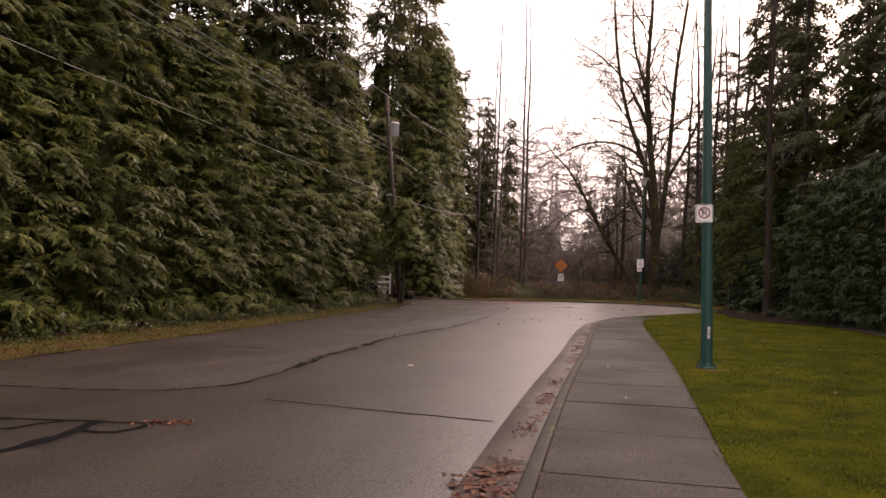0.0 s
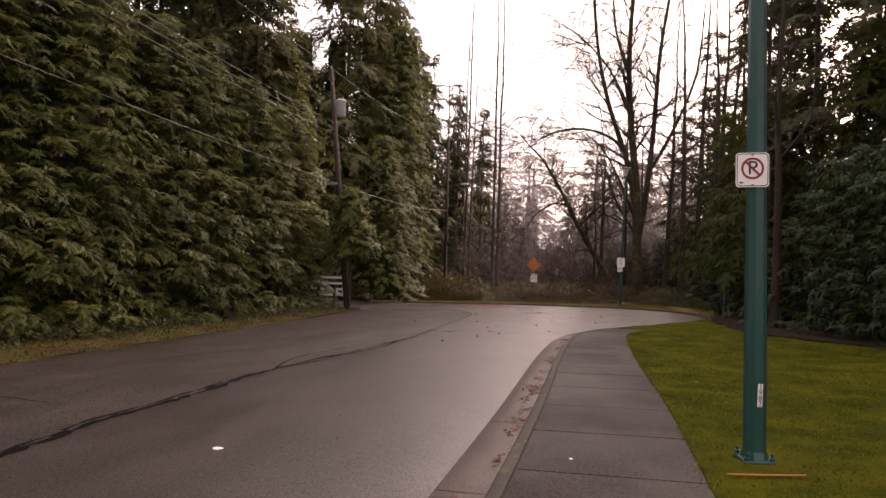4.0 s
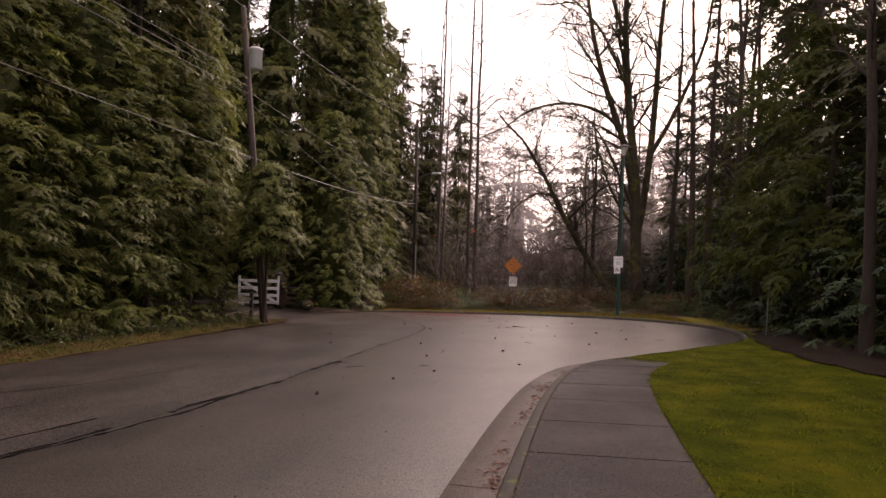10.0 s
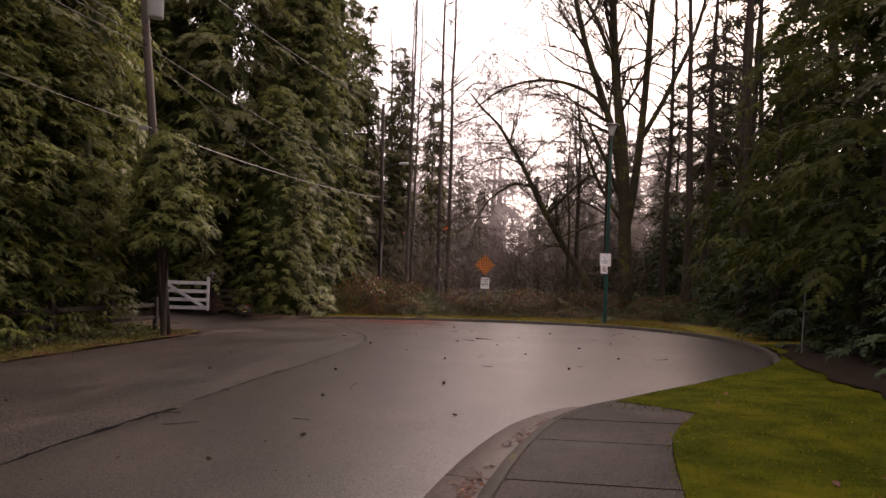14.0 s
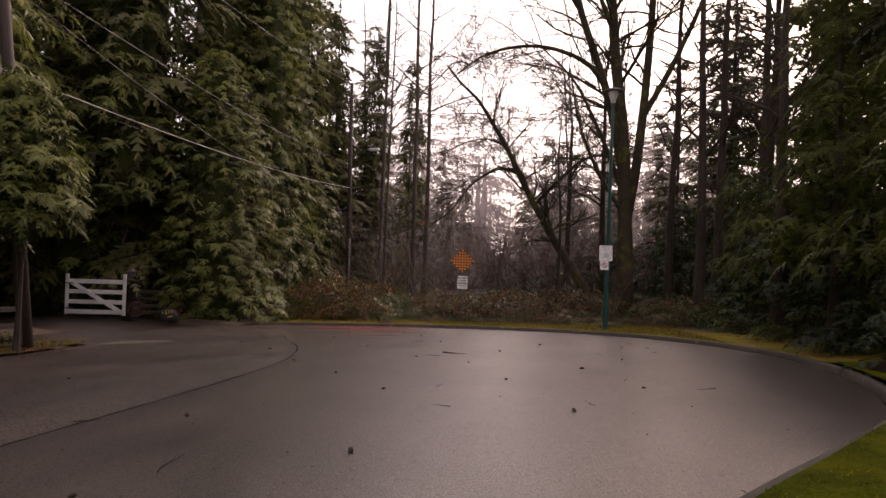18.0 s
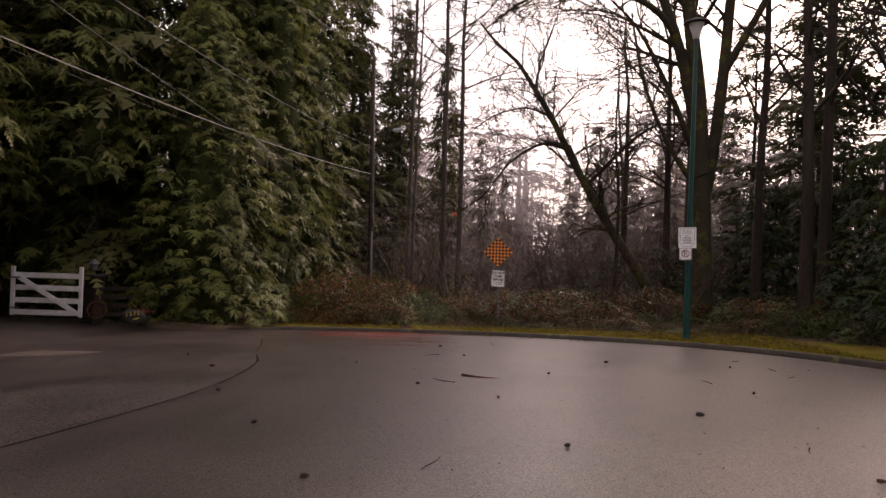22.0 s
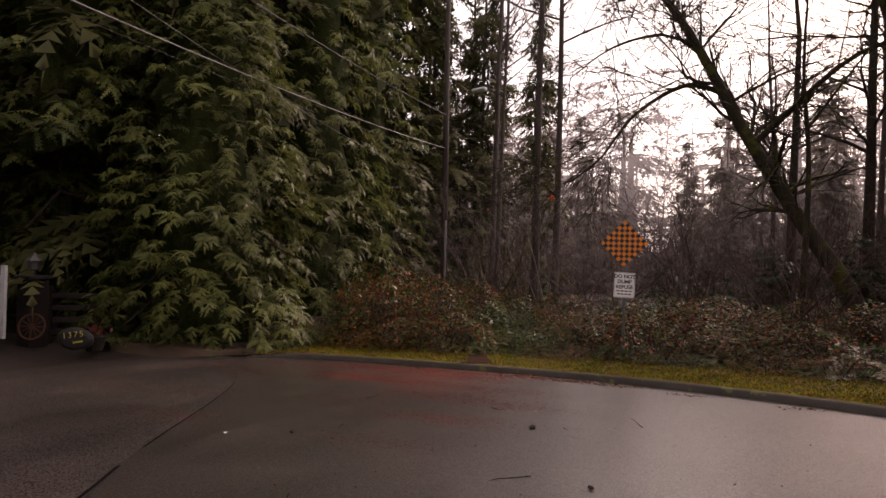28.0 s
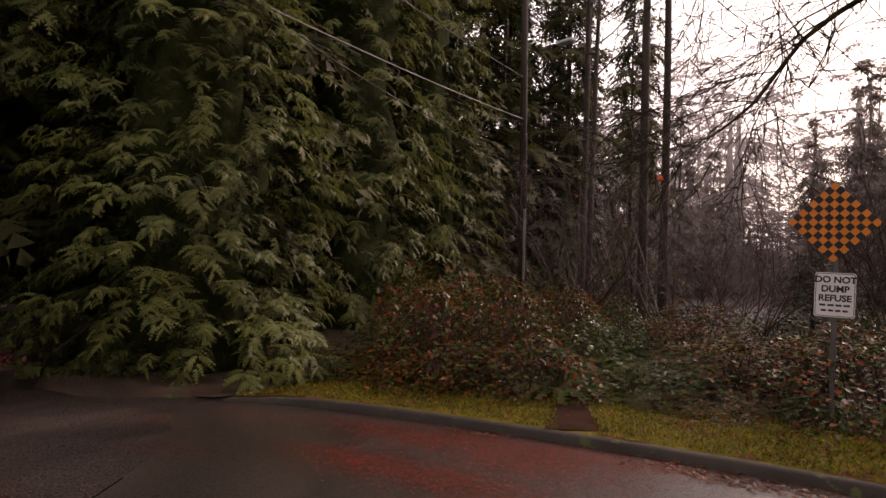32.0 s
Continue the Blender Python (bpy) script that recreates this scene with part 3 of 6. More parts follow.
for k, (a, b, w, off) in enumerate(((3, 16, 0.06, 0.0), (13, 24, 0.11, 0.03), (15, 22, 0.05, -0.10), (22, 31, 0.09, -0.02), (25, 36, 0.05, 0.09), (32, 44, 0.08, 0.0))):
    strand = SEAM[a:b]
    along_s = np.arange(len(strand)) * 0.5 + k
    strand = smooth_line(beside(strand, off + 0.045 * np.sin(along_s * 1.9) + 0.03 * np.sin(along_s * 4.3)), 0.12)
    ribbon("tar_seam", strand, w, 0.004 + 0.001 * (k % 2), M["tar"], old_road, "black tar sealing strip", 0.75)
ribbon("tar_seam", SEAM[44:72], 0.032, 0.004, M["tar"], old_road)
ribbon("tar_seam", SEAM[72:-6], 0.022, 0.004, M["tar"], old_road)
for pts, w in (([(-6.6, 6.2), (-5.6, 6.35), (-5.1, 6.42), (-4.75, 6.5), (-4.3, 6.55), (-3.9, 6.75)], 0.09), ([(-4.75, 6.5), (-4.7, 6.1), (-4.62, 5.7), (-4.7, 5.3), (-5.4, 4.8), (-6.4, 4.5)], 0.17), ([(-5.1, 6.4), (-5.5, 5.9), (-6.3, 5.6)], 0.10), ([(-4.72, 6.2), (-4.4, 6.1), (-4.15, 6.35), (-4.2, 6.6)], 0.09),
               ([(-3.7, 8.05), (-2.4, 7.9), (-0.8, 7.72)], 0.03), ([(-8.2, 16.5), (-7.3, 18.6), (-6.5, 20.8)], 0.025), ([(-4.9, 16.4), (-5.3, 18.2), (-5.0, 20.4)], 0.05),
               ([(-9.2, 12.2), (-7.6, 13.1), (-6.3, 13.0)], 0.02), ([(-8.6, 20), (-7.0, 22.6), (-6.6, 25)], 0.02)):
    ribbon("crack_sealing", smooth_line(pts, 0.2), w, 0.005, M["tar"], road)
patch = polygon_sheet("concrete_patch", [(-10.9, 38.5), (-9.55, 39.9), (-9.6, 40.25), (-11.2, 40.0)], 0.004, M["gutter"])
tagged(patch, "pale worn patch in the driveway mouth", "patch", kind="structure")

# kerb, gutter and slabs
kerb = tagged(new("kerb"), "low rounded concrete kerb with moss along its back", "kerb", kind="structure")
gutter = tagged(new("gutter"), "concrete gutter pan littered with wet leaves", "gutter", kind="structure")
for a in range(0, len(KERB) - 1, 5):
    seg = slice(a, min(a + 6, len(KERB)))
    line = KERB[seg]
    if len(line) < 2:
        continue
    edge = [(0.0, -0.05), (0.012, 0.095), (0.035, 0.118), (0.115, 0.125), (0.14, 0.12), (0.14, -0.05)]
    far = beside(KERB, 0.14)[seg]
    fade = np.where((line[:, 1] > 46) & (line[:, 0] < -8), np.clip((line[:, 0] + 11.3) / 1.4, 0.06, 1), 1)
    rows = [level(beside(KERB, o)[seg], h * fade if h > 0 else h) for o, h in edge]
    put_ob = loft("kerb_stone", rows, M["kerb"], kerb)
    if gutter_w[seg].max() > 0.06:
        gl, gr = GUTTER[seg].copy(), KERB[seg].copy()
        gl[0], gr[0] = gl[0] + (gl[1] - gl[0]) * 0.035, gr[0] + (gr[1] - gr[0]) * 0.035
        loft("gutter_slab", [level(gl, -0.03), level(gl, 0.006), level(gl * 0.3 + gr * 0.7, 0.001), level(gr, 0.012)], M["gutter"], gutter)

pavement = tagged(new("pavement"), "damp grey concrete pavement of square slabs", "pavement", kind="structure")
SIDE_L = beside(KERB, 0.15)
RIGHT = smooth_line([(1.12, -14), (1.2, 0), (1.24, 5.6), (1.35, 8), (1.6, 14), (1.64, 18), (1.68, 20.5), (1.80, 23.4), (2.1, 25.7), (2.62, 27.0)])
left_run = np.vstack([SIDE_L[SIDE_L[:, 1] < 27.6]])
left_run = left_run[: int(np.argmax(left_run[:, 1])) + 1]
joints = list(np.arange(-13.9, 26.2, 1.40)) + [26.35]
for j0, j1 in zip(joints, joints[1:]):
    ys = np.linspace(j0 + 0.011, j1 - 0.011, 6)
    l = np.column_stack([x_at(left_run, ys), ys])
    r = np.column_stack([x_at(RIGHT, ys), ys])
    dz = 0.122 + 0.004 * rnd.random()
    bm = bmesh.new()
    top = [bm.verts.new((*p, float(road_z(*p)) + dz)) for p in list(l) + list(r[::-1])]
    f = bm.faces.new(top)
    ext = bmesh.ops.extrude_face_region(bm, geom=[f])
    for v in [g for g in ext["geom"] if isinstance(g, bmesh.types.BMVert)]:
        v.co.z -= 0.1
    bmesh.ops.recalc_face_normals(bm, faces=bm.faces)
    part("slab", bm, M["concrete"], pavement)
bm = bmesh.new()
end = [(0.85, 26.37), (1.22, 27.05), (1.62, 27.68), (2.1, 27.45), (2.62, 27.02), (2.36, 26.37)]
f = bm.faces.new([bm.verts.new((x, y, float(road_z(x, y)) + 0.124)) for x, y in end])
ext = bmesh.ops.extrude_face_region(bm, geom=[f])
for v in [g for g in ext["geom"] if isinstance(g, bmesh.types.BMVert)]:
    v.co.z -= 0.1
bmesh.ops.recalc_face_normals(bm, faces=bm.faces)
part("slab", bm, M["concrete"], pavement)

KB = beside(KERB, 0.14)
kerb_near = KB[(KB[:, 1] > 25) & (KB[:, 0] > 0.4) & (KB[:, 1] < 37)]
kerb_far_i = [i for i in range(len(KB)) if KB[i, 1] > 37]


def lawn_keep(x, y):
    edge = np.where(y < 27.0, x_at(RIGHT, y) - 0.02, 0)
    edge2 = np.interp(y, kerb_near[:, 1], kerb_near[:, 0])
    return (x > np.where(y < 27.0, edge, edge2))


def lawn_height(x, y):
    return road_z(x, y) + 0.135 + 0.05 * np.clip((x - 2.2) / 3, 0, 1) + 0.015 * np.sin(x * 2.1) * np.sin(y * 1.7)


def fan_sheet(name, inner, outer, n, height, mat, dz=0.0):
    rows = []
    for k in range(n + 1):
        p = inner + (outer - inner) * (k / n)
        z = height(p[:, 0], p[:, 1]) + dz + (0.012 * np.sin(p[:, 0] * 5 + p[:, 1] * 3) if k else 0)
        rows.append(np.column_stack([p, z]))
    return loft(name, rows, mat, None, True)


yy = np.linspace(-14, 27.02, 90)
inner = np.column_stack([x_at(RIGHT, yy) + 0.004, yy])
lawn = fan_sheet("lawn", inner, np.column_stack([np.full_like(yy, 9.6), yy]), 16, lawn_height, M["lawn"])
tagged(lawn, "mossy bright green lawn beside the pavement", "lawn", kind="structure")
near = np.vstack([[(2.64, 26.9), (2.66, 27.03), (2.1, 27.47), (1.68, 27.72)], KB[(KB[:, 0] > 1.75) & (KB[:, 1] < 37.2) & (KB[:, 1] > 27.6)]])
out = near.copy()
out[:, 0], out[:, 1] = 9.6, np.linspace(26.9, 37.2, len(out))
lawn_end = fan_sheet("lawn_corner", near, out, 14, lawn_height, M["lawn"])
tagged(lawn_end, "mossy lawn corner curving round the turning circle", "lawn", kind="structure")
yy = np.linspace(-14, 38.6, 110)
verge_l = np.column_stack([x_at(WEST, yy), yy])
verge_r = verge_l.copy()
verge_r[:, 0] = -12.6
verge = fan_sheet("verge", verge_r, verge_l, 10, lambda x, y: road_z(x, y) + 0.012 + 0.09 * np.clip((-10.3 - x) / 1.2, 0, 1), M["verge"])
tagged(verge, "narrow strip of yellow moss, grass and fallen leaves", "verge", kind="structure")
fk = KB[kerb_far_i]
fo = beside(KERB, 3.6)[kerb_far_i]
fo[:, 1] = np.maximum(fo[:, 1], fk[:, 1] - 1)
verge_far = fan_sheet("verge_far", fk, fo, 8, lambda x, y: land_z(x, y) - 0.01, M["bank_moss"])
tagged(verge_far, "mossy grass strip behind the far kerb", "verge", kind="structure")
pl0 = smooth_line([(-5.42, 48.98), (-5.72, 49.7), (-5.98, 50.5), (-6.1, 51.5), (-6.2, 52.6), (-5.9, 54.5), (-4.8, 57.5)], 0.2)
pw = np.interp(pl0[:, 1], [49, 50, 52, 57], [0.36, 0.24, 0.2, 0.2]) * (0.75 + 0.5 * rng.random(len(pl0)))
path = loft("footpath", [level(beside(pl0, -pw), -0.004, land_z), level(pl0, 0.010, land_z), level(beside(pl0, pw), -0.004, land_z)], M["path"], None, True)
tagged(path, "trodden earth footpath through the brambles", "footpath", kind="structure")
floor_far = grid_sheet("forest_floor", -60, 60, 51.2, 66.5, 80, 30, lambda x, y: land_z(x, y) + 0.0, M["litter_floor"], lambda x, y: np.hypot(x + 3.2, y - 38.2) > 13.2, 0.06)
tagged(floor_far, "leaf-littered forest floor", "ground", kind="structure")
floor_left = grid_sheet("forest_floor_west", -60, -12.55, -30, 39.6, 40, 60, land_z, M["litter_floor"], None, 0.08)
floor_left2 = grid_sheet("forest_floor_gate", -60, -11.0, 47.5, 52.7, 99, 14, land_z, M["litter_floor"], lambda x, y: (y > 48.45) | (x < -13.3), 0.03)
floor_right = grid_sheet("forest_floor_east", 6.3, 60, 27, 52, 40, 40, lambda x, y: land_z(x, y) - 0.03, M["litter_floor"], lambda x, y: (np.hypot(x + 3.2, y - 38.2) > 12.4), 0.03)
floor_right2 = grid_sheet("forest_floor_hedge", 7.4, 60, -30, 27, 30, 40, lambda x, y: lawn_height(x, y) + 0.02, M["soil"], None, 0.05)
for f in (floor_left, floor_left2, floor_right, floor_right2):
    tagged(f, "dark leaf-littered soil under the trees", "ground", kind="structure")
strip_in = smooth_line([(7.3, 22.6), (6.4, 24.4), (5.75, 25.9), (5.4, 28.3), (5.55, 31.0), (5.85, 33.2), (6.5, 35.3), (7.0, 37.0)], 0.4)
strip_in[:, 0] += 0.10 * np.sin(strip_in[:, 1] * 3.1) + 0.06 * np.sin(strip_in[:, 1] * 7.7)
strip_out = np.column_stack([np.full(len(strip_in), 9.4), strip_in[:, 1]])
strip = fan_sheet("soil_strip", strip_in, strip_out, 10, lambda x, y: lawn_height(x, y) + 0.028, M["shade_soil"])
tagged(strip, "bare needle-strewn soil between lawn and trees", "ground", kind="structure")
b0 = smooth_line([(-10.6, 49.0), (-11.3, 48.35), (-12.2, 47.75), (-13.0, 47.35), (-14.0, 47.0)], 0.25)
bank = loft("bank", [level(b0, -0.04), level(beside(b0, 0.3), 0.03, land_z), level(beside(b0, 0.9), 0.03, land_z), level(beside(b0, 1.6), 0.0, land_z)], M["litter_floor"], None, True)
tagged(bank, "needle-covered bank under the drooping cedar", "ground", kind="structure")
river = grid_sheet("water", -9.4, -1.8, 71, 86, 50, 60, lambda x, y: -3.80 + 0.0 * x, M["water"], lambda x, y: np.hypot((x + 5.4) / 3.4, (y - 78.5) / 6.5) < 1 + 0.12 * np.sin(x * 3 + y), 0.05)
tagged(river, "shallow bright river beyond the trees", "water", kind="structure")

# ---- trees ----
# a drooping cedar spray: a midrib with paired leaflets that bend down
def spray(pairs=6, droop=0.55, spread=0.30, width=0.11):
    """A flat fan of paired leaflets along a bending midrib, all in one piece."""
    v = [(0, k / pairs, -droop * (k / pairs) ** 2) for k in range(pairs + 1)]
    f = []
    for k in range(pairs):
        t = (k + 0.5) / pairs
        ln = spread * (1 - 0.75 * abs(t - 0.35) ** 1.2) * (1.1 - t * 0.55)
        for side in (-1, 1):
            v.append((side * ln, t + ln * 0.75 + width * 0.3, -droop * t * t - 0.16 * ln - droop * 0.35 * ln))
            f.append((k, k + 1, len(v) - 1) if side > 0 else (k + 1, k, len(v) - 1))
    v += [(-width * 0.5, 0.9, -droop * 0.8), (0, 1.16, -droop * 1.4)]
    f.append((pairs, len(v) - 1, len(v) - 2))
    return np.array(v), f


def bough_crown(h, r, n, base=0.02, power=0.75, size=(0.3, 0.6), seed=1, box=False, droop=0.5, pairs=6, per=14, sag=1.0, face=None, fan=1.9, depth=0.45):
    """Arching boughs in clumps over the crown: each one rises a little, bends over and hangs, with fans of sprays on both sides."""
    g = np.random.default_rng(seed)
    t, f = spray(pairs, droop, 0.27, 0.075)
    m = n // per
    hh = base + (0.985 - base) * g.random(m) ** (0.95 if box else 1.08)
    env = r * np.clip(1 - hh, 0.0, 1) ** power
    ang = g.random(m) * 6.2832
    if face is not None:
        near = g.random(m) < 0.8
        ang = np.where(near, face + (g.random(m) - 0.5) * 3.5, ang)
    if box:
        env = r / np.maximum(np.abs(np.cos(ang)), np.abs(np.sin(ang))) ** 0.8
        env = np.where(hh > 0.93, env * (0.35 + 0.6 * g.random(m)), env)
    lump = 1 if box else 1 + 0.12 * np.sin(ang * 3 + hh * 11 + seed) + 0.09 * np.sin(ang * 5 - hh * 23) + 0.07 * np.sin(hh * 41 + ang * 2)
    big = (size[0] + (size[1] - size[0]) * g.random(m)) * (1 if box else np.clip(0.6 + 0.45 * env / r, 0.5, 1.05))
    length = big * fan
    reach = np.maximum(0.1, env * lump * (1 - depth * g.random(m) ** 1.7) - length * 0.7)
    out = np.column_stack([np.cos(ang), np.sin(ang)])
    rise = g.normal(0.32, 0.16, m)
    bend = sag * (0.75 + 0.35 * g.random(m))
    at, fwd, up, sz = [], [], [], []
    for j in range(per):
        u = (j + g.random(m)) / per if j < per - 1 else np.full(m, 0.97)
        side = 0.0 if j == per - 1 else (1 if j % 2 else -1)
        a2 = ang + side * (1.15 - 0.55 * u) + g.normal(0, 0.25, m)
        z = hh * h + length * (rise * u - bend * u ** 2) + g.normal(0, 0.10, m) * big
        slope = (rise - 2 * bend * u) * 0.50 - 0.06 + g.normal(0, 0.20, m)
        wob = g.normal(0, 0.16, (m, 2)) * big[:, None]
        at.append(np.column_stack([out * (reach + length * u)[:, None] + wob, np.maximum(z, 0.05)]))
        fwd.append(np.column_stack([np.cos(a2), np.sin(a2), slope]))
        up.append(np.column_stack([out * (0.35 + 0.7 * u)[:, None] + g.normal(0, 0.28, (m, 2)), 1 - 0.45 * u]))
        sz.append(big * (1.05 - 0.35 * u) * (0.75 + 0.5 * g.random(m)))
    return strew(t, f, np.concatenate(at), np.concatenate(fwd), np.concatenate(up), np.concatenate(sz))


def tree_mesh_cedar(h, r, n, base=0.02, power=0.75, size=(0.3, 0.6), seed=1, box=False, droop=0.5, pairs=5, per=13, sag=1.0, tiers=0, reach0=0.30):
    """Feathery boughs: each one reaches out from the stem, sags, and carries sprays on both sides and at its tip."""
    g = np.random.default_rng(seed)
    t, f = spray(pairs, droop, 0.30 if pairs < 6 else 0.27, 0.11 if pairs < 6 else 0.075)
    m = n // per
    hh = base + (0.985 - base) * g.random(m) ** (0.95 if box else 1.12)
    if tiers:
        hh = np.clip(hh + 0.35 / tiers * np.sin(hh * 6.283 * tiers), base, 0.985)
    env = r * np.clip(1 - hh, 0.0, 1) ** power
    if box:
        env = r * np.where(hh > 0.9, np.clip((1.04 - hh) / 0.14, 0.2, 1), 1)
    ang = g.random(m) * 6.2832
    reach = np.maximum(0.25, env * (1 + 0.13 * np.sin(ang * 3 + hh * 11 + seed) + 0.09 * np.sin(ang * 5 - hh * 23)) * (0.74 + 0.36 * g.random(m) ** 0.7))
    slope = g.normal(0.20, 0.12, m) + 0.5 * hh ** 4
    big = (size[0] + (size[1] - size[0]) * g.random(m)) * np.clip(0.55 + 0.5 * env / r, 0.5, 1.05)
    at, fwd, up, sz = [], [], [], []
    out = np.column_stack([np.cos(ang), np.sin(ang)])
    for j in range(per):
        sfrac = reach0 + (0.98 - reach0) * (j + g.random(m)) / per if j < per - 1 else np.full(m, 0.97)
        side = 0.0 if j == per - 1 else (1 if j % 2 else -1)
        a2 = ang + side * (1.15 - 0.75 * sfrac) + g.normal(0, 0.22, m)
        z = hh * h + reach * (slope * sfrac - sag * 0.42 * sfrac ** 2)
        steep = slope - sag * 0.84 * sfrac
        wob = g.normal(0, 0.05, (m, 2)) * reach[:, None]
        at.append(np.column_stack([out * (reach * sfrac)[:, None] + wob, np.maximum(z, 0.04)]))
        fwd.append(np.column_stack([np.cos(a2), np.sin(a2), steep * 0.45 + g.normal(0.03, 0.16, m)]))
        up.append(np.column_stack([out * 0.55 + g.normal(0, 0.28, (m, 2)), np.ones(m)]))
        sz.append(big * (1.15 - 0.45 * sfrac) * (0.75 + 0.5 * g.random(m)))
    return strew(t, f, np.concatenate(at), np.concatenate(fwd), np.concatenate(up), np.concatenate(sz))


def core_mesh(h, r, base, power, seed, box, fill=0.72):
    """The dense inner boughs: a lumpy hull well inside the sprays, which blocks the sky."""
    g = np.random.default_rng(seed + 90)
    rows, sides = 12, 14
    v = []
    for i in range(rows + 1):
        t = base + (0.93 - base) * i / rows
        e = fill * r * ((1.0 if t < 0.88 else 0.7) if box else max(0.03, (1 - t) ** power))
        for j in range(sides):
            a = j * 6.2832 / sides
            k = e * (1 + 0.14 * math.sin(a * 3 + t * 11 + seed) + 0.10 * math.sin(a * 5 - t * 23)) * g.uniform(0.75, 1.12)
            v.append((math.cos(a) * k, math.sin(a) * k, t * h + g.uniform(-0.02, 0.02) * h))
    f = [(i * sides + j, i * sides + (j + 1) % sides, (i + 1) * sides + (j + 1) % sides, (i + 1) * sides + j) for i in range(rows) for j in range(sides)]
    return np.array(v), np.array(f)


def inner_sprays(h, r, n, base, power, seed, box, lo=0.15, hi=0.62, size=(0.9, 1.5)):
    """Inner foliage: broad sprays near the stem, given a darker colour for shade."""
    g = np.random.default_rng(seed + 70)
    t, f = spray(5, 0.5, 0.34, 0.14)
    hh = base + (0.95 - base) * g.random(n)
    env = r * (np.where(hh > 0.88, 0.7, 1.0) if box else np.clip(1 - hh, 0.02, 1) ** power)
    ang = g.random(n) * 6.2832
    k = env * (lo + (hi - lo) * g.random(n) ** 0.6)
    fwd = np.column_stack([np.cos(ang) + g.normal(0, 0.5, n), np.sin(ang) + g.normal(0, 0.5, n), g.normal(-0.3, 0.5, n)])
    up = np.column_stack([np.cos(ang) + g.normal(0, 0.4, n), np.sin(ang) + g.normal(0, 0.4, n), 0.4 + g.random(n) * 0.6])
    s = (size[0] + (size[1] - size[0]) * g.random(n)) * np.clip(0.45 + 0.6 * env / r, 0.4, 1)
    return strew(t, f, np.column_stack([np.cos(ang) * k, np.sin(ang) * k, np.maximum(hh * h, 0.5)]), fwd, up, s)


def limb_segs(h, r, n, base, power, seed, trunk=0.2, top=0.94):
    g = np.random.default_rng(seed + 50)
    segs = []
    steps = 7
    bend = g.normal(0, 0.02 * h, 2)
    pt = lambda t: np.array([bend[0] * math.sin(t * 2.4), bend[1] * math.sin(t * 1.9), t * h])
    for i in range(steps):
        a, b = i / steps * top, (i + 1) / steps * top
        segs.append((*pt(a), *pt(b), trunk * (1 - a * 0.92) * (1.35 if i == 0 else 1), trunk * (1 - b * 0.92)))
    for i in range(n):
        t = base + (0.96 - base) * i / n
        ang = g.random() * 6.283
        ln = 0.85 * r * max(0.05, 1 - t) ** power
        p = pt(t)
        q = p + np.array([math.cos(ang) * ln * 0.6, math.sin(ang) * ln * 0.6, ln * 0.05])
        e = p + np.array([math.cos(ang + 0.1) * ln, math.sin(ang + 0.1) * ln, -ln * 0.16])
        w = max(0.012, trunk * 0.25 * (1 - t))
        segs += [(*p, *q, w, w * 0.65), (*q, *e, w * 0.65, w * 0.25)]
    return segs


def conifer(name, label, h, r, n, leaf, seed, base=0.02, power=0.75, size=(0.45, 0.85), trunk=0.2, limbs=26, bark="bark", box=False, droop=0.45, pairs=5, fill=0.6, sag=1.0, tiers=0, per=13, inner=0, reach0=0.30, hi=0.62, isize=(0.9, 1.5), clump=False, face=None, fan=1.9, depth=0.45, core=0.0):
    ob = thing(name, label, "hedge" if name == "hedge_shrub" else "tree")
    v, f = tubes(limb_segs(h, r, limbs, base + 0.03, power, seed, trunk, 0.86 if box else 0.94), 6)
    put("trunk", fast_mesh("trunk", v, f, M[bark], True), ob)
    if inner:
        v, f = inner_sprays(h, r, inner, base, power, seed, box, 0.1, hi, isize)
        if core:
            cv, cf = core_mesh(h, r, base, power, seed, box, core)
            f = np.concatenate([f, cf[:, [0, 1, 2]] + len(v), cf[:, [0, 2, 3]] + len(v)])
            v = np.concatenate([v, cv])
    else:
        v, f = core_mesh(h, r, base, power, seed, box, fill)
    # Crown shade comes from this part's darker colour as well.
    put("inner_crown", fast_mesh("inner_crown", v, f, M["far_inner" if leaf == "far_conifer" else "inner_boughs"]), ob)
    if clump:
        v, f = bough_crown(h, r, n, base, power, size, seed, box, droop, pairs, per, sag, face, fan, depth)
    else:
        v, f = tree_mesh_cedar(h, r, n, base, power, size, seed, box, droop, pairs, per, sag, tiers, reach0)
    put("crown", fast_mesh("crown", v, f, M[leaf]), ob)
    return ob


def stand(kinds, spots, height=land_z, group=""):
    """Sets copies of the kinds on the ground: (kind, x, y, turn, scale, height factor)."""
    used = set()
    for k, x, y, turn, s, sz in spots:
        m = pose(x, y, float(height(x, y)) - 0.08, 0, 0, turn)
        if k in used:
            ob = copy_thing(kinds[k], m)
        else:
            used.add(k)
            ob = kinds[k]
            ob.matrix_basis = m
        ob.scale = (s, s, sz)
        if group:
            ob["group"] = group


cedars = [conifer("cedar_tree", "tall clipped cedar in a dense green screen", 10.6, 2.25, 6200, "cedar", 3 + i, 0.0, 0.28, (0.20, 0.36), 0.17, 16, sag=0.72, droop=0.34, pairs=4, per=15, inner=520, hi=0.76, isize=(0.45, 0.8), clump=True, face=0.0, fan=1.8, depth=0.34, core=0.52) for i in range(3)]
spots = []
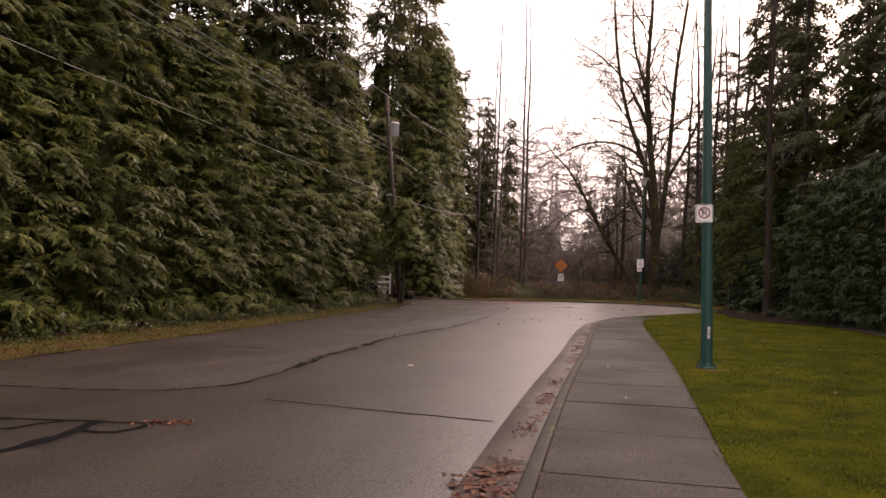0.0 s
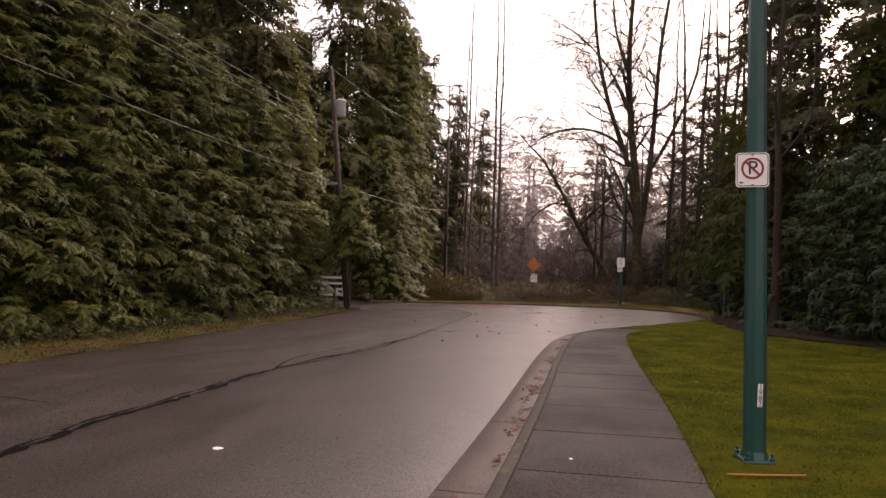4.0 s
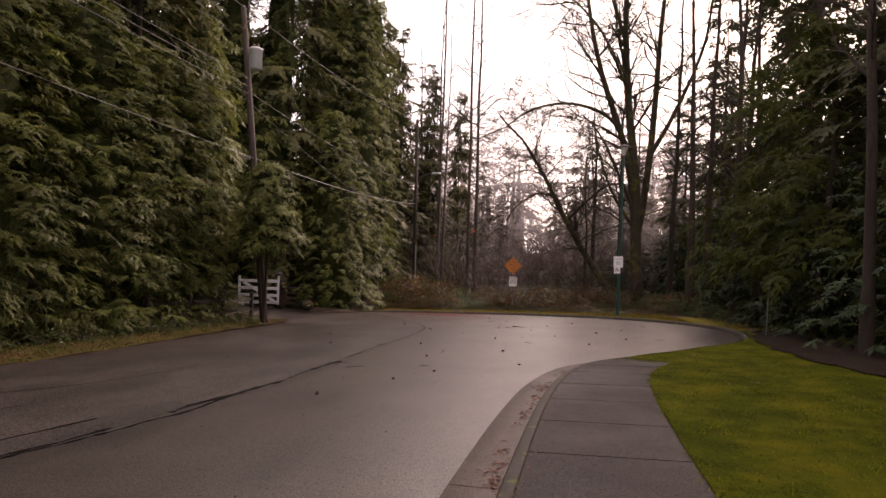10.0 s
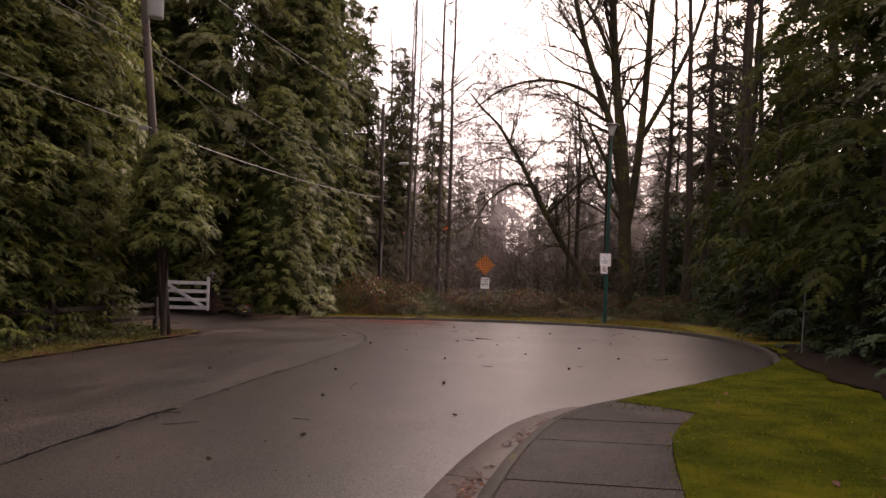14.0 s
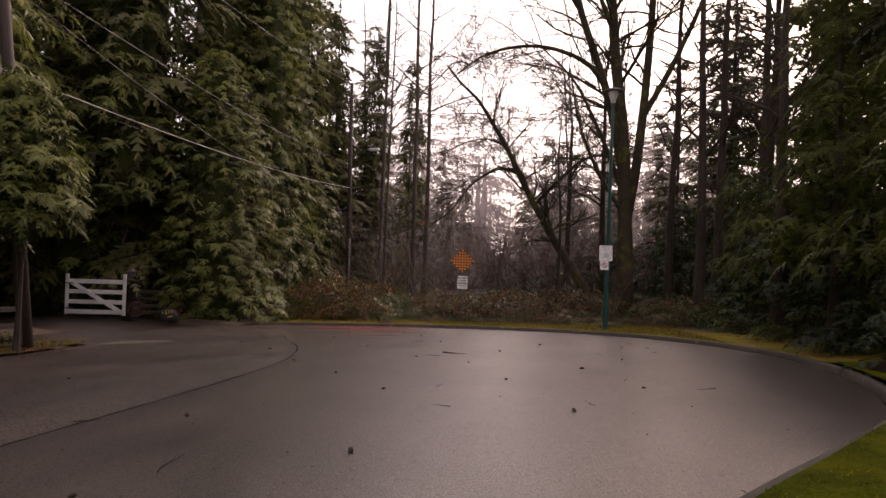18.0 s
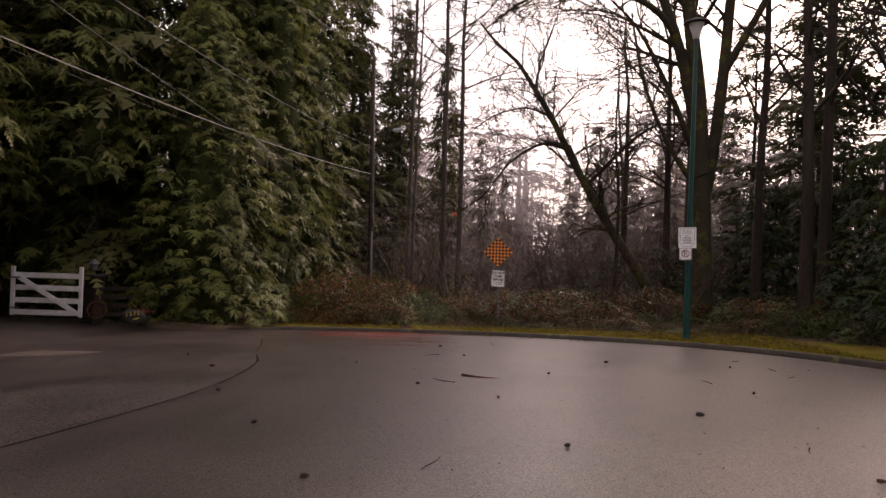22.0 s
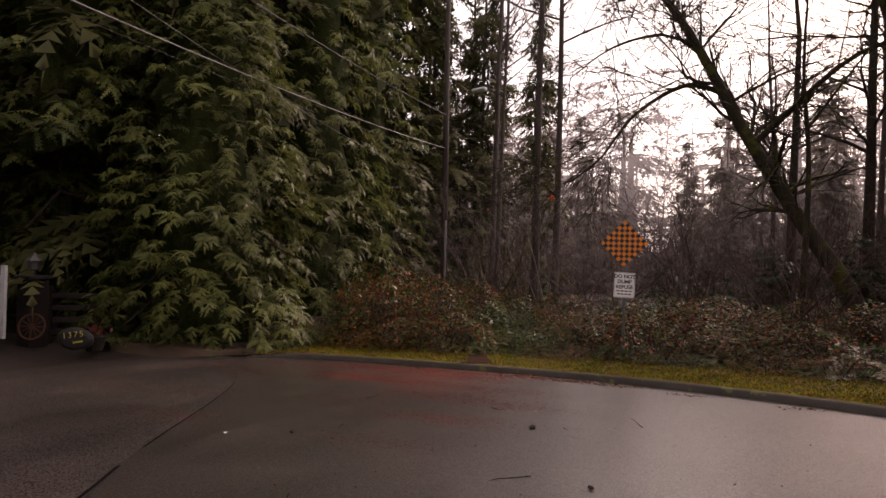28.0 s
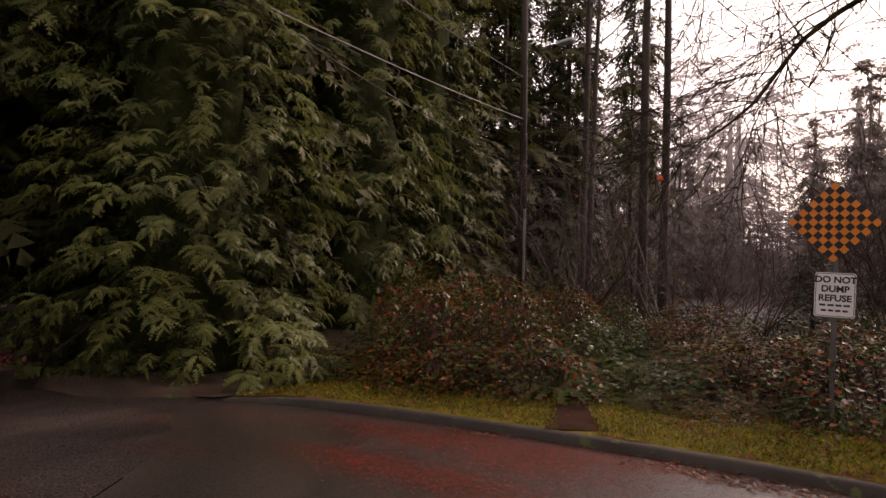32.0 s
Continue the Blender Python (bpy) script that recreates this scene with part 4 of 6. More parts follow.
for i, y in enumerate(np.arange(4.4, 35.5, 1.82)):
    spots.append((i % 3, -14.0 - 0.25 * max(0.0, y - 33) + 0.3 * math.sin(i * 2.3), y, 24 * math.sin(i * 5.1), 1.0 + 0.05 * math.sin(i * 1.7), (0.98 + 0.035 * math.sin(i * 2.9)) * float(np.interp(y, [0, 20, 34], [1.06, 1.02, 0.93]))))
stand(cedars, spots, group="cedar screen along the street")

firs = [conifer("fir_tree", "very tall dark fir with drooping branches", 25, 4.6, 1500, "fir_olive", 20 + i, 0.02, 0.5, (0.9, 1.5), 0.24, 44, sag=0.9, tiers=11, per=12, pairs=4, inner=230, hi=0.5, isize=(1.0, 1.7)) for i in range(3)]
spots = [(0, -13.6, 74.0, 10, 0.8, 0.95), (1, -12.3, 70.2, 60, 0.5, 0.85), (2, -10.6, 76.5, 60, 0.6, 0.85), (2, -15.2, 68.4, 190, 0.85, 1.0), (0, -17.5, 73, 130, 0.95, 1.0), (1, -13.3, 69.5, 60, 0.6, 0.45), (1, -19.5, 14, 80, 1.0, 1.05), (2, -18.0, 20, 150, 0.95, 0.95), (0, -19.0, 26, 200, 1.0, 1.05), (1, -17.5, 31.5, 260, 0.95, 1.2), (2, -18.5, 37, 310, 1.0, 1.3),
         (2, -17.4, 50, 170, 1.0, 1.35), (0, -16.6, 55.5, 230, 1.0, 1.4), (1, -17.6, 60.5, 290, 1.05, 1.35), (2, -15.8, 65, 20, 0.9, 0.98), (1, -23.5, 38.5, 15, 1.0, 1.0), (0, 17.0, 24.0, 15, 0.9, 0.95), (1, 16.5, 30.5, 75, 0.85, 0.95), (2, 17.5, 17.5, 75, 0.9, 0.95), (0, 20.5, 36.0, 75, 0.9, 0.9), (2, -24, 44, 75, 1.0, 0.9), (0, -22, 49, 45, 1.0, 0.9), (1, -15.6, 34.5, 75, 0.8, 0.9), (0, -19.5, 31, 5, 1.1, 1.0)]
stand(firs, spots, group="tall firs along the street")

lush = [conifer("red_cedar_tree", "big drooping western red cedar, fresh green sprays", (12.4, 20.0, 21.5)[i], 3.3, (19000, 14500, 5400)[i], "cedar_lush", 40 + i, 0.0, 0.40, ((0.17, 0.31), (0.21, 0.37), (0.34, 0.58))[i], 0.22, 34, sag=0.8, droop=0.42, pairs=5, per=18, inner=(1500, 1300, 800)[i], hi=0.8, isize=(0.35, 0.6), clump=True, fan=1.9, depth=0.42, core=0.46) for i in range(3)]
stand(lush, [(0, -14.05, 50.0, 15, 1.0, 1.0), (1, -14.7, 56.0, 120, 0.98, 1.15), (1, -15.3, 60.8, 200, 1.05, 1.25), (2, -16.6, 54.2, 60, 1.15, 1.05), (2, -17.4, 58.8, 300, 1.2, 1.16), (2, -18.2, 50.6, 250, 1.0, 0.96), (2, -20.4, 49.4, 20, 1.15, 0.98), (2, -17.2, 65.0, 20, 1.05, 1.02), (2, -24.5, 49.5, 40, 1.1, 1.0), (2, -26.0, 46.0, 120, 1.1, 1.0), (2, -24.0, 52.5, 210, 1.1, 1.0)], group="red cedars at the woods' edge")
raised = conifer("overhanging_cedar_tree", "big red cedar overhanging the driveway, boughs hanging", 14, 4.2, 3300, "cedar_lush", 49, 0.33, 0.5, (0.36, 0.60), 0.28, 34, sag=0.85, droop=0.4, pairs=5, per=15, inner=900, isize=(0.4, 0.7), hi=0.6, clump=True, fan=2.0, core=0.45)
stand([raised], [(0, -16.3, 38.4, 0, 0.85, 1.1), (0, -18.5, 42.4, 120, 1.0, 1.1), (0, -17.6, 48.6, 230, 1.0, 1.1), (0, -21.5, 45.6, 40, 1.0, 1.0), (0, -23.5, 41.0, 70, 1.1, 1.1), (0, -20.0, 38.6, 170, 1.1, 1.2)], group="cedars over the driveway")
pole_tree = conifer("small_cedar_tree", "small bushy cedar grown round the utility pole", 6.6, 2.15, 3600, "cedar_lush", 47, 0.46, 0.42, (0.22, 0.40), 0.07, 16, sag=0.7, pairs=5, inner=420, isize=(0.5, 0.8), clump=True)
stand([pole_tree], [(0, -11.05, 36.2, 0, 0.95, 0.98)])

hedge = [conifer("hedge_shrub", "dense dark evergreen hedge, clipped upright", 5.3, 1.02, 2100, "hedge", 60 + i, 0.0, 0.4, (0.13, 0.24), 0.08, 8, box=True, sag=0.9, per=7, pairs=4, inner=420, hi=0.86, isize=(0.22, 0.38), clump=True, fan=1.1, depth=0.14) for i in range(2)]
spots = []
for i in range(11):
    y = 11.0 + i * 1.52
    spots.append((i % 2, float(np.interp(y, [10, 19.7, 23.5, 26.5], [8.95, 8.6, 8.45, 7.95])), y, 180 * (i % 2) + 4 * math.sin(i * 2.2) + float(np.interp(y, [20, 27], [2, 9])), 1.0, 1.0 + 0.012 * math.sin(i * 3.1)))
stand(hedge, spots, lambda x, y: lawn_height(x, y), "clipped hedge along the lawn")

# open-crowned firs with bare lower stems, sky showing between them
open_firs = [conifer("open_fir_tree", "tall thin-crowned fir, bare lower stem", 27, 3.6, 1050, "fir", 26 + i, 0.16 + 0.05 * i, 0.45, (0.8, 1.35), 0.23, 60, sag=0.9, tiers=13, per=11, pairs=4, inner=90, hi=0.4, isize=(0.8, 1.3)) for i in range(3)]
# The last eight, never in view, are added to shade the near hedge.
stand(open_firs,
      [(0, 13.6, 15, 0, 1.0, 0.9), (1, 14.6, 20.5, 100, 1.0, 0.95), (2, 13.0, 25.5, 220, 1.0, 0.9), (0, 13.6, 30.5, 300, 1.0, 0.9), (1, 13.4, 38, 20, 0.8, 0.75), (0, 9.7, 33.5, 120, 0.75, 0.85), (2, 9.0, 37.2, 10, 0.7, 0.8), (1, 11.2, 30.8, 210, 0.75, 0.85), (1, 11.0, 20.5, 20, 0.7, 0.8), (2, 11.2, 26.5, 80, 0.7, 0.85), (0, 11.6, 46.5, 150, 0.85, 0.95), (1, 14, 51, 250, 1, 1.0), (1, 18, 28, 10, 1.2, 1.0), (0, 19, 20, 70, 1.2, 1.0), (2, 18, 47, 130, 1.1, 1.0), (0, 13, 57, 20, 1.0, 1.0), (1, 17, 62, 90, 1.1, 1.0), (2, 20, 55, 190, 1.1, 1.1), (0, 11.5, 63, 190, 0.9, 0.7), (1, 9.6, 68, 40, 0.9, 0.65), (2, 13.5, 68, 80, 1.0, 0.7), (1, 10.4, 58.5, 10, 0.8, 0.8), (0, 12.5, 8.5, 40, 1.1, 0.9), (1, 12.0, 2.0, 90, 1.1, 0.9), (2, 12.5, -5.0, 190, 1.2, 0.9), (0, 8.0, -12.0, 10, 1.2, 0.9), (1, 1.5, -18.0, 10, 1.2, 0.9), (2, -5.0, -19.0, 10, 1.2, 0.9), (0, -15.5, -8.0, 10, 1.2, 0.9), (1, -15.5, -1.0, 60, 1.2, 0.9)],
      group="open firs on the far side of the lawn")
airy = [conifer("hemlock_tree", "airy yellow-green hemlock leaning over the circle", 10.5, 2.9, 2000, "hemlock", 76 + i, 0.20, 0.5, (0.34, 0.58), 0.13, 30, sag=0.9, pairs=5, per=12, inner=60, hi=0.5, isize=(0.4, 0.7), clump=True, fan=2.2, depth=0.75) for i in range(2)]
stand(airy, [(0, 7.7, 39.8, 0, 1.0, 1.0), (1, 7.9, 34.6, 80, 1.0, 0.95), (0, 9.6, 44.4, 170, 0.9, 1.0), (1, 10.2, 30.2, 250, 1.0, 1.05), (1, 11.0, 38.0, 20, 1.1, 1.1)], group="airy hemlocks east of the circle")
shade = [conifer("yew_tree", "dark spreading evergreen beside the turning circle", 8.0, 2.9, 1500, "hedge", 70 + i, 0.02, 0.42, (0.25, 0.44), 0.16, 22, sag=0.8, pairs=3, per=12, inner=300, hi=0.7, isize=(0.4, 0.7), clump=True, fan=1.8) for i in range(2)]
stand(shade, [(0, 8.5, 29.4, 0, 0.78, 0.62), (1, 8.6, 32.2, 100, 0.92, 0.66), (0, 8.9, 35.6, 200, 0.92, 0.68), (1, 9.2, 39.4, 300, 0.92, 0.66), (0, 9.0, 43.0, 50, 0.85, 0.66), (1, 8.9, 46.6, 150, 0.75, 0.66), (1, 10.8, 34.0, 20, 1.1, 0.85), (0, 11.6, 40.6, 20, 1.1, 0.85), (0, 11.2, 28.4, 20, 1.1, 0.85), (0, 11.5, 52.5, 80, 1.0, 0.7), (1, 13.5, 56, 10, 1.1, 0.7), (0, 10.5, 57.5, 200, 0.9, 0.55), (1, 15.5, 59, 10, 1.2, 0.8), (0, 7.0, 58.2, 10, 0.8, 0.6), (1, 8.6, 60.5, 90, 0.9, 0.8), (0, 5.6, 62.6, 30, 0.8, 0.6), (1, 9.4, 50.6, 10, 0.85, 0.8), (0, 11.2, 48.4, 40, 0.95, 0.9), (1, 12.8, 49.8, 70, 1.0, 1.0), (0, 10.0, 55.0, 10, 0.9, 0.85), (1, 7.6, 56.4, 120, 0.75, 0.7), (0, 14.2, 45.0, 20, 1.2, 1.0), (0, 11.2, 60.5, 60, 1.0, 0.9), (1, 3.4, 66, 60, 0.7, 0.5), (0, 1.6, 60.4, 20, 0.55, 0.38), (1, 3.6, 58.6, 90, 0.6, 0.42), (0, -0.2, 64.5, 160, 0.6, 0.4), (1, 5.2, 59.6, 230, 0.65, 0.5), (0, -2.2, 68.5, 300, 0.7, 0.42), (1, 2.4, 70.5, 10, 0.8, 0.5), (0, -8.4, 66.5, 10, 0.6, 0.4)], group="dark evergreens east of the circle")


# bare broadleaf trees
def grow(segs, p, d, length, radius, depth, g, spread=0.5, droop=0.0, kids=(2, 3), steps=3, shrink=0.68, least=0.006):
    p, d = np.array(p, float), np.array(d, float)
    d /= np.linalg.norm(d)
    for i in range(steps):
        a, b = radius * (1 - 0.4 * i / steps), radius * (1 - 0.4 * (i + 1) / steps)
        d = d + g.normal(0, 0.13, 3) + np.array([0, 0, -droop])
        d /= np.linalg.norm(d)
        q = p + d * length / steps
        segs.append((*p, *q, a, b))
        if depth > 0 and (i > 0 or depth < 3):
            for _ in range(g.integers(*kids) if i < steps - 1 else kids[1]):
                e = d + g.normal(0, spread, 3)
                e[2] += 0.10
                grow(segs, q, e, length * shrink * (0.6 + 0.6 * g.random()), max(least, b * 0.55), depth - 1, g, spread, droop, kids, steps, shrink, least)
        p = q
    return p, d


def bare_tree(name, label, height, radius, depth, seed, bark="bark", lean=(0, 0), spread=0.5, droop=0.02, clear=0.4, branches=14, blen=0.28, kids=(1, 3), sides=5, up=0.5):
    """A tall leafless tree: a clear stem, then limbs that fork into twigs."""
    g = np.random.default_rng(seed)
    ob = thing(name, label, "tree")
    stem, segs = [], []
    n = 10
    bend = g.normal(0, 0.012 * height, (n + 1, 2)).cumsum(0) * 0.5
    pts = [np.array([lean[0] * (i / n) ** 1.3 * height + bend[i][0] * (i / n), lean[1] * (i / n) * height + bend[i][1] * (i / n), height * i / n]) for i in range(n + 1)]
    for i in range(n):
        stem.append((*pts[i], *pts[i + 1], radius * (1.25 if i == 0 else 1) * (1 - 0.88 * i / n), radius * (1 - 0.88 * (i + 1) / n)))
    for b in range(branches):
        t = clear + (0.97 - clear) * (b + g.random()) / branches
        k = min(n - 1, int(t * n))
        p = pts[k] + (pts[k + 1] - pts[k]) * (t * n - k)
        a = g.random() * 6.283
        ln = height * blen * (1.15 - t) * (0.6 + 0.7 * g.random())
        grow(segs, p, (math.cos(a), math.sin(a), up + 0.4 * g.random()), ln, max(0.012, radius * 0.42 * (1.05 - t)), depth, g, spread, droop, kids)
    v, f = tubes(stem, 8)
    put("trunk", fast_mesh("trunk", v, f, M[bark], True), ob)
    v, f = tubes(segs, 3)
    tagged(put("crown", fast_mesh("crown", v, f, M[bark]), ob), kind="stuff")
    return ob


thin = [bare_tree("bare_tree", "tall thin leafless alder with a bare stem", 24, 0.20, 2, 80 + i, "bark_grey", (0.01 * i - 0.015, 0), 0.45, 0.0, 0.40, 24, 0.16, (1, 2)) for i in range(3)]
stand(thin, [(0, -7.2, 62.0, 0, 0.85, 1.4), (1, -7.6, 68.5, 60, 1.0, 1.5), (2, -10.9, 68.0, 140, 0.85, 1.45), (0, -12.0, 71.5, 220, 0.9, 1.3), (1, -10.2, 66.5, 10, 0.7, 1.1), (2, -14, 74, 300, 1.0, 1.1), (1, 6.0, 66, 200, 0.8, 0.8), (2, 2.9, 72, 250, 0.8, 0.8)], group="tall bare alders")
# Needles and bark carry the river mist in their pale colours.
pale = [conifer("distant_fir_tree", "fir near the river, mist put into its pale colour", 17, 3.0, 1000, "far_conifer", 100 + i, 0.03, 0.7, (0.75, 1.2), 0.2, 18, "bark_pale", pairs=4, inner=140, hi=0.5, tiers=9, per=10) for i in range(2)]
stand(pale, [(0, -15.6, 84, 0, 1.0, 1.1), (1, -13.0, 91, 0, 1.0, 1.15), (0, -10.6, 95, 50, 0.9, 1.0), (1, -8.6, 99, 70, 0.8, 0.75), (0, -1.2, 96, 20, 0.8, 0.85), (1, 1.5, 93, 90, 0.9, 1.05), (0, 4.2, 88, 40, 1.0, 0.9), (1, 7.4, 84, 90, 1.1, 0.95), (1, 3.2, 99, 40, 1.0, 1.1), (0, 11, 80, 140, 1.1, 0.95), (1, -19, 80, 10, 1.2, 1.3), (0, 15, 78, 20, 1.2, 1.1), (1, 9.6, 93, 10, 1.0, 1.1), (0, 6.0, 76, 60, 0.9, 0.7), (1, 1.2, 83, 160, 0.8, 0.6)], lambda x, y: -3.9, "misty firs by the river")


def stem_line(points, r0, r1, step=0.5):
    p = smooth_line(points, step)
    w = np.linspace(r0, r1, len(p))
    return [(*p[i], *p[i + 1], w[i], w[i + 1]) for i in range(len(p) - 1)], p, w


def shaped_tree(name, label, stems, seed, bark, twig_depth=2, density=0.55, tw=1.0, start=0.25, droop=0.05):
    """A tree whose main stems follow given lines, with twigs grown along them."""
    g = np.random.default_rng(seed)
    ob = thing(name, label, "tree")
    base = Vector(stems[0][0][0])
    ob.location = base
    wood, twigs = [], []
    for pts, r0, r1 in stems:
        segs, p, w = stem_line([tuple(np.array(q) - np.array(base)) for q in pts], r0, r1)
        wood += segs
        d = np.gradient(p, axis=0)
        for i in range(int(len(p) * start) if r0 > 0.12 else 1, len(p)):
            for _ in range(int(g.random() < density) + int(g.random() < density - 0.4)):
                grow(twigs, p[i], d[i] / np.linalg.norm(d[i]) + g.normal(0, 0.75, 3) + np.array([0, 0, 0.15]), tw * (0.7 + 1.3 * g.random()), max(0.016, w[i] * 0.4), twig_depth, g, 0.5, droop, (1, 3), least=0.011)
    v, f = tubes(wood, 8)
    put("trunk", fast_mesh("trunk", v, f, M[bark], True), ob)
    v, f = tubes(twigs, 3)
    tagged(put("crown", fast_mesh("crown", v, f, M[bark]), ob), kind="stuff")
    return ob


lz = lambda x, y, up=0.0: (x, y, float(land_z(x, y)) - 0.1 + up)
shaped_tree("leaning_alder_tree", "leaning mossy alder arching over the brambles",
            [([lz(3.3, 56.2), (2.9, 56.1, -1.18), (1.5, 56.0, 1.0), (0.0, 56.0, 3.57), (-1.13, 56.0, 5.78), (-1.95, 56.0, 7.15), (-2.8, 56.1, 8.45), (-3.7, 56.2, 9.3), (-4.5, 56.2, 10.3)], 0.26, 0.05),
             ([(-0.5, 56.0, 4.5), (-1.2, 55.9, 4.75), (-1.9, 55.8, 4.6), (-3.0, 55.6, 3.8), (-3.8, 55.4, 2.6), (-4.6, 55.2, 1.9)], 0.09, 0.02),
             ([(0.4, 56.0, 3.0), (1.3, 55.7, 3.9), (2.3, 55.5, 4.9), (3.3, 55.3, 5.4), (4.4, 55.2, 5.3), (5.3, 55.0, 5.6)], 0.10, 0.025),
             ([(-1.2, 56.0, 5.9), (-2.2, 55.8, 6.3), (-3.6, 55.4, 5.9), (-4.8, 55.2, 5.0)], 0.06, 0.015),
             ([(-1.95, 56.0, 7.15), (-1.7, 55.8, 8.4), (-1.2, 55.6, 9.8)], 0.06, 0.015)], 5, "bark_moss", 2, 0.95, 1.3)
maple = [([lz(4.30, 53.6), (4.1, 53.6, 2.0), (3.9, 53.7, 6.0), (3.4, 53.9, 10.5), (3.1, 54.2, 16), (3.3, 54.6, 22), (3, 55, 27)], 0.38, 0.06),
         ([(4, 53.6, 1.0), (4.6, 53.8, 5.0), (5, 54.0, 10.0), (5.3, 54.1, 16), (6, 54.2, 22), (5.9, 54.3, 27)], 0.25, 0.05),
         ([(3.9, 53.7, 4.5), (3.1, 53.5, 8.0), (1.7, 53.2, 12.0), (0.8, 53.0, 16), (0.3, 53, 21), (0.5, 53, 25)], 0.22, 0.04),
         ([(3.6, 53.8, 7.2), (2.3, 53.2, 9.2), (0, 52.6, 10.0), (-2.4, 52.2, 9.6), (-4.1, 52.0, 8.4)], 0.15, 0.03),
         ([(3.9, 53.6, 3.6), (2.7, 52.9, 6.2), (1.5, 52.3, 8.3), (0.1, 51.8, 9.6)], 0.13, 0.03),
         ([(4, 53.6, 2.4), (2.7, 53.2, 4.4), (1.8, 52.9, 6.6), (1.3, 52.6, 9.0)], 0.12, 0.03),
         ([(3.4, 54, 11), (1.7, 53.4, 14.5), (-0.7, 52.8, 17), (-2.5, 52.4, 18)], 0.12, 0.03),
         ([(3.2, 54.2, 14), (2, 54, 18), (1.7, 54, 23)], 0.12, 0.03),
         ([(4.8, 53.9, 7.0), (6.3, 53.6, 10.0), (7.7, 53.2, 14), (8.1, 53, 19)], 0.15, 0.04)]
maple = [([(x + 0.5, y, z) for x, y, z in pts], r0, r1) for pts, r0, r1 in maple]
shaped_tree("maple_tree", "big many-stemmed mossy maple, leafless", maple, 9, "bark_moss", 2, 0.75, 1.9, 0.3, 0.05)
shaped_tree("young_tree", "slender leafless tree with mossy forks", [([lz(1.6, 55.5), (1.7, 55.5, 2), (1.5, 55.5, 5), (1.6, 55.6, 8)], 0.10, 0.02), ([(1.6, 55.5, 3.2), (2.5, 55.3, 4.6), (3.2, 55.2, 5.6)], 0.05, 0.015)], 12, "bark_moss", 2, 0.6, 0.8, 0.2)
stand([bare_tree("bare_forest_tree", "dark straight forest tree behind the circle", 21, 0.27, 1, 120 + i, "bark", (0.02 * (i - 1), 0), 0.45, 0.05, 0.3, 22, 0.15) for i in range(3)],
      [(0, 7.4, 51.0, 0, 0.85, 1.1), (1, 8.7, 53.4, 70, 0.85, 1.15), (2, 9.6, 50.6, 140, 0.9, 1.1), (0, 10.6, 53, 200, 0.9, 1.1), (1, 6.9, 55.0, 20, 0.75, 1.1), (2, 4.2, 60, 60, 0.8, 0.9), (0, 8.1, 44.4, 90, 0.8, 0.9), (1, 7.0, 29.0, 160, 0.5, 0.85), (2, 2.4, 63, 260, 0.8, 0.8)], group="dark forest trunks")


# ---- street furniture ----
def lamp_post(label, m, height=8.6):
    ob = thing("street_lamp", label, "street lamp", m, "green street lamps")
    bm = bmesh.new()
    lathe(bm, [(0.094, 0.02), (0.090, 1.2), (0.070, height * 0.5), (0.052, height - 0.62)], 8, turn=0.39)
    part("pole", bm, M["green_paint"], ob, "tapered eight-sided green steel pole")
    bm = block(bmesh.new(), (0.27, 0.27, 0.035), (0, 0, 0.018), None, 0.008)
    lathe(bm, [(0.12, 0.03), (0.097, 0.10)], 8, turn=0.39)
    part("base_plate", bm, M["green_paint"], ob)
    for sx in (-1, 1):
        for sy in (-1, 1):
            bm = lathe(bmesh.new(), [(0.024, 0.035), (0.024, 0.062), (0.012, 0.064), (0.012, 0.10)], 6, (sx * 0.105, sy * 0.105, 0))
            part("bolt", bm, M["green_paint"], ob)
    bm = lathe(bmesh.new(), [(0.062, height - 0.66), (0.085, height - 0.60), (0.085, height - 0.54)], 12)
    part("collar", bm, M["grey_cap"], ob)
    bm = lathe(bmesh.new(), [(0.085, height - 0.54), (0.11, height - 0.40), (0.20, height - 0.14), (0.205, height - 0.10)], 14)
    part("glass_bowl", bm, M["lamp_glass"], ob, "frosted cone-shaped lantern glass", True)
    bm = lathe(bmesh.new(), [(0.30, height - 0.115), (0.36, height - 0.10), (0.35, height - 0.07), (0.22, height - 0.015), (0.06, height + 0.015), (0.02, height + 0.05)], 18)
    part("cap", bm, M["grey_cap"], ob, "wide shallow grey metal hood")
    return ob


def rounded_plate(w, h, t, r=0.03):
    bm = bmesh.new()
    pts = []
    for cx, cz, a0 in ((w / 2 - r, h / 2 - r, 0), (-w / 2 + r, h / 2 - r, 90), (-w / 2 + r, -h / 2 + r, 180), (w / 2 - r, -h / 2 + r, 270)):
        pts += [(cx + r * math.cos(radians(a0 + k * 22.5)), cz + r * math.sin(radians(a0 + k * 22.5))) for k in range(5)]
    f = bm.faces.new([bm.verts.new((x, 0, z)) for x, z in pts])
    ext = bmesh.ops.extrude_face_region(bm, geom=[f])
    for v in [g for g in ext["geom"] if isinstance(g, bmesh.types.BMVert)]:
        v.co.y += t
    bmesh.ops.recalc_face_normals(bm, faces=bm.faces)
    return bm


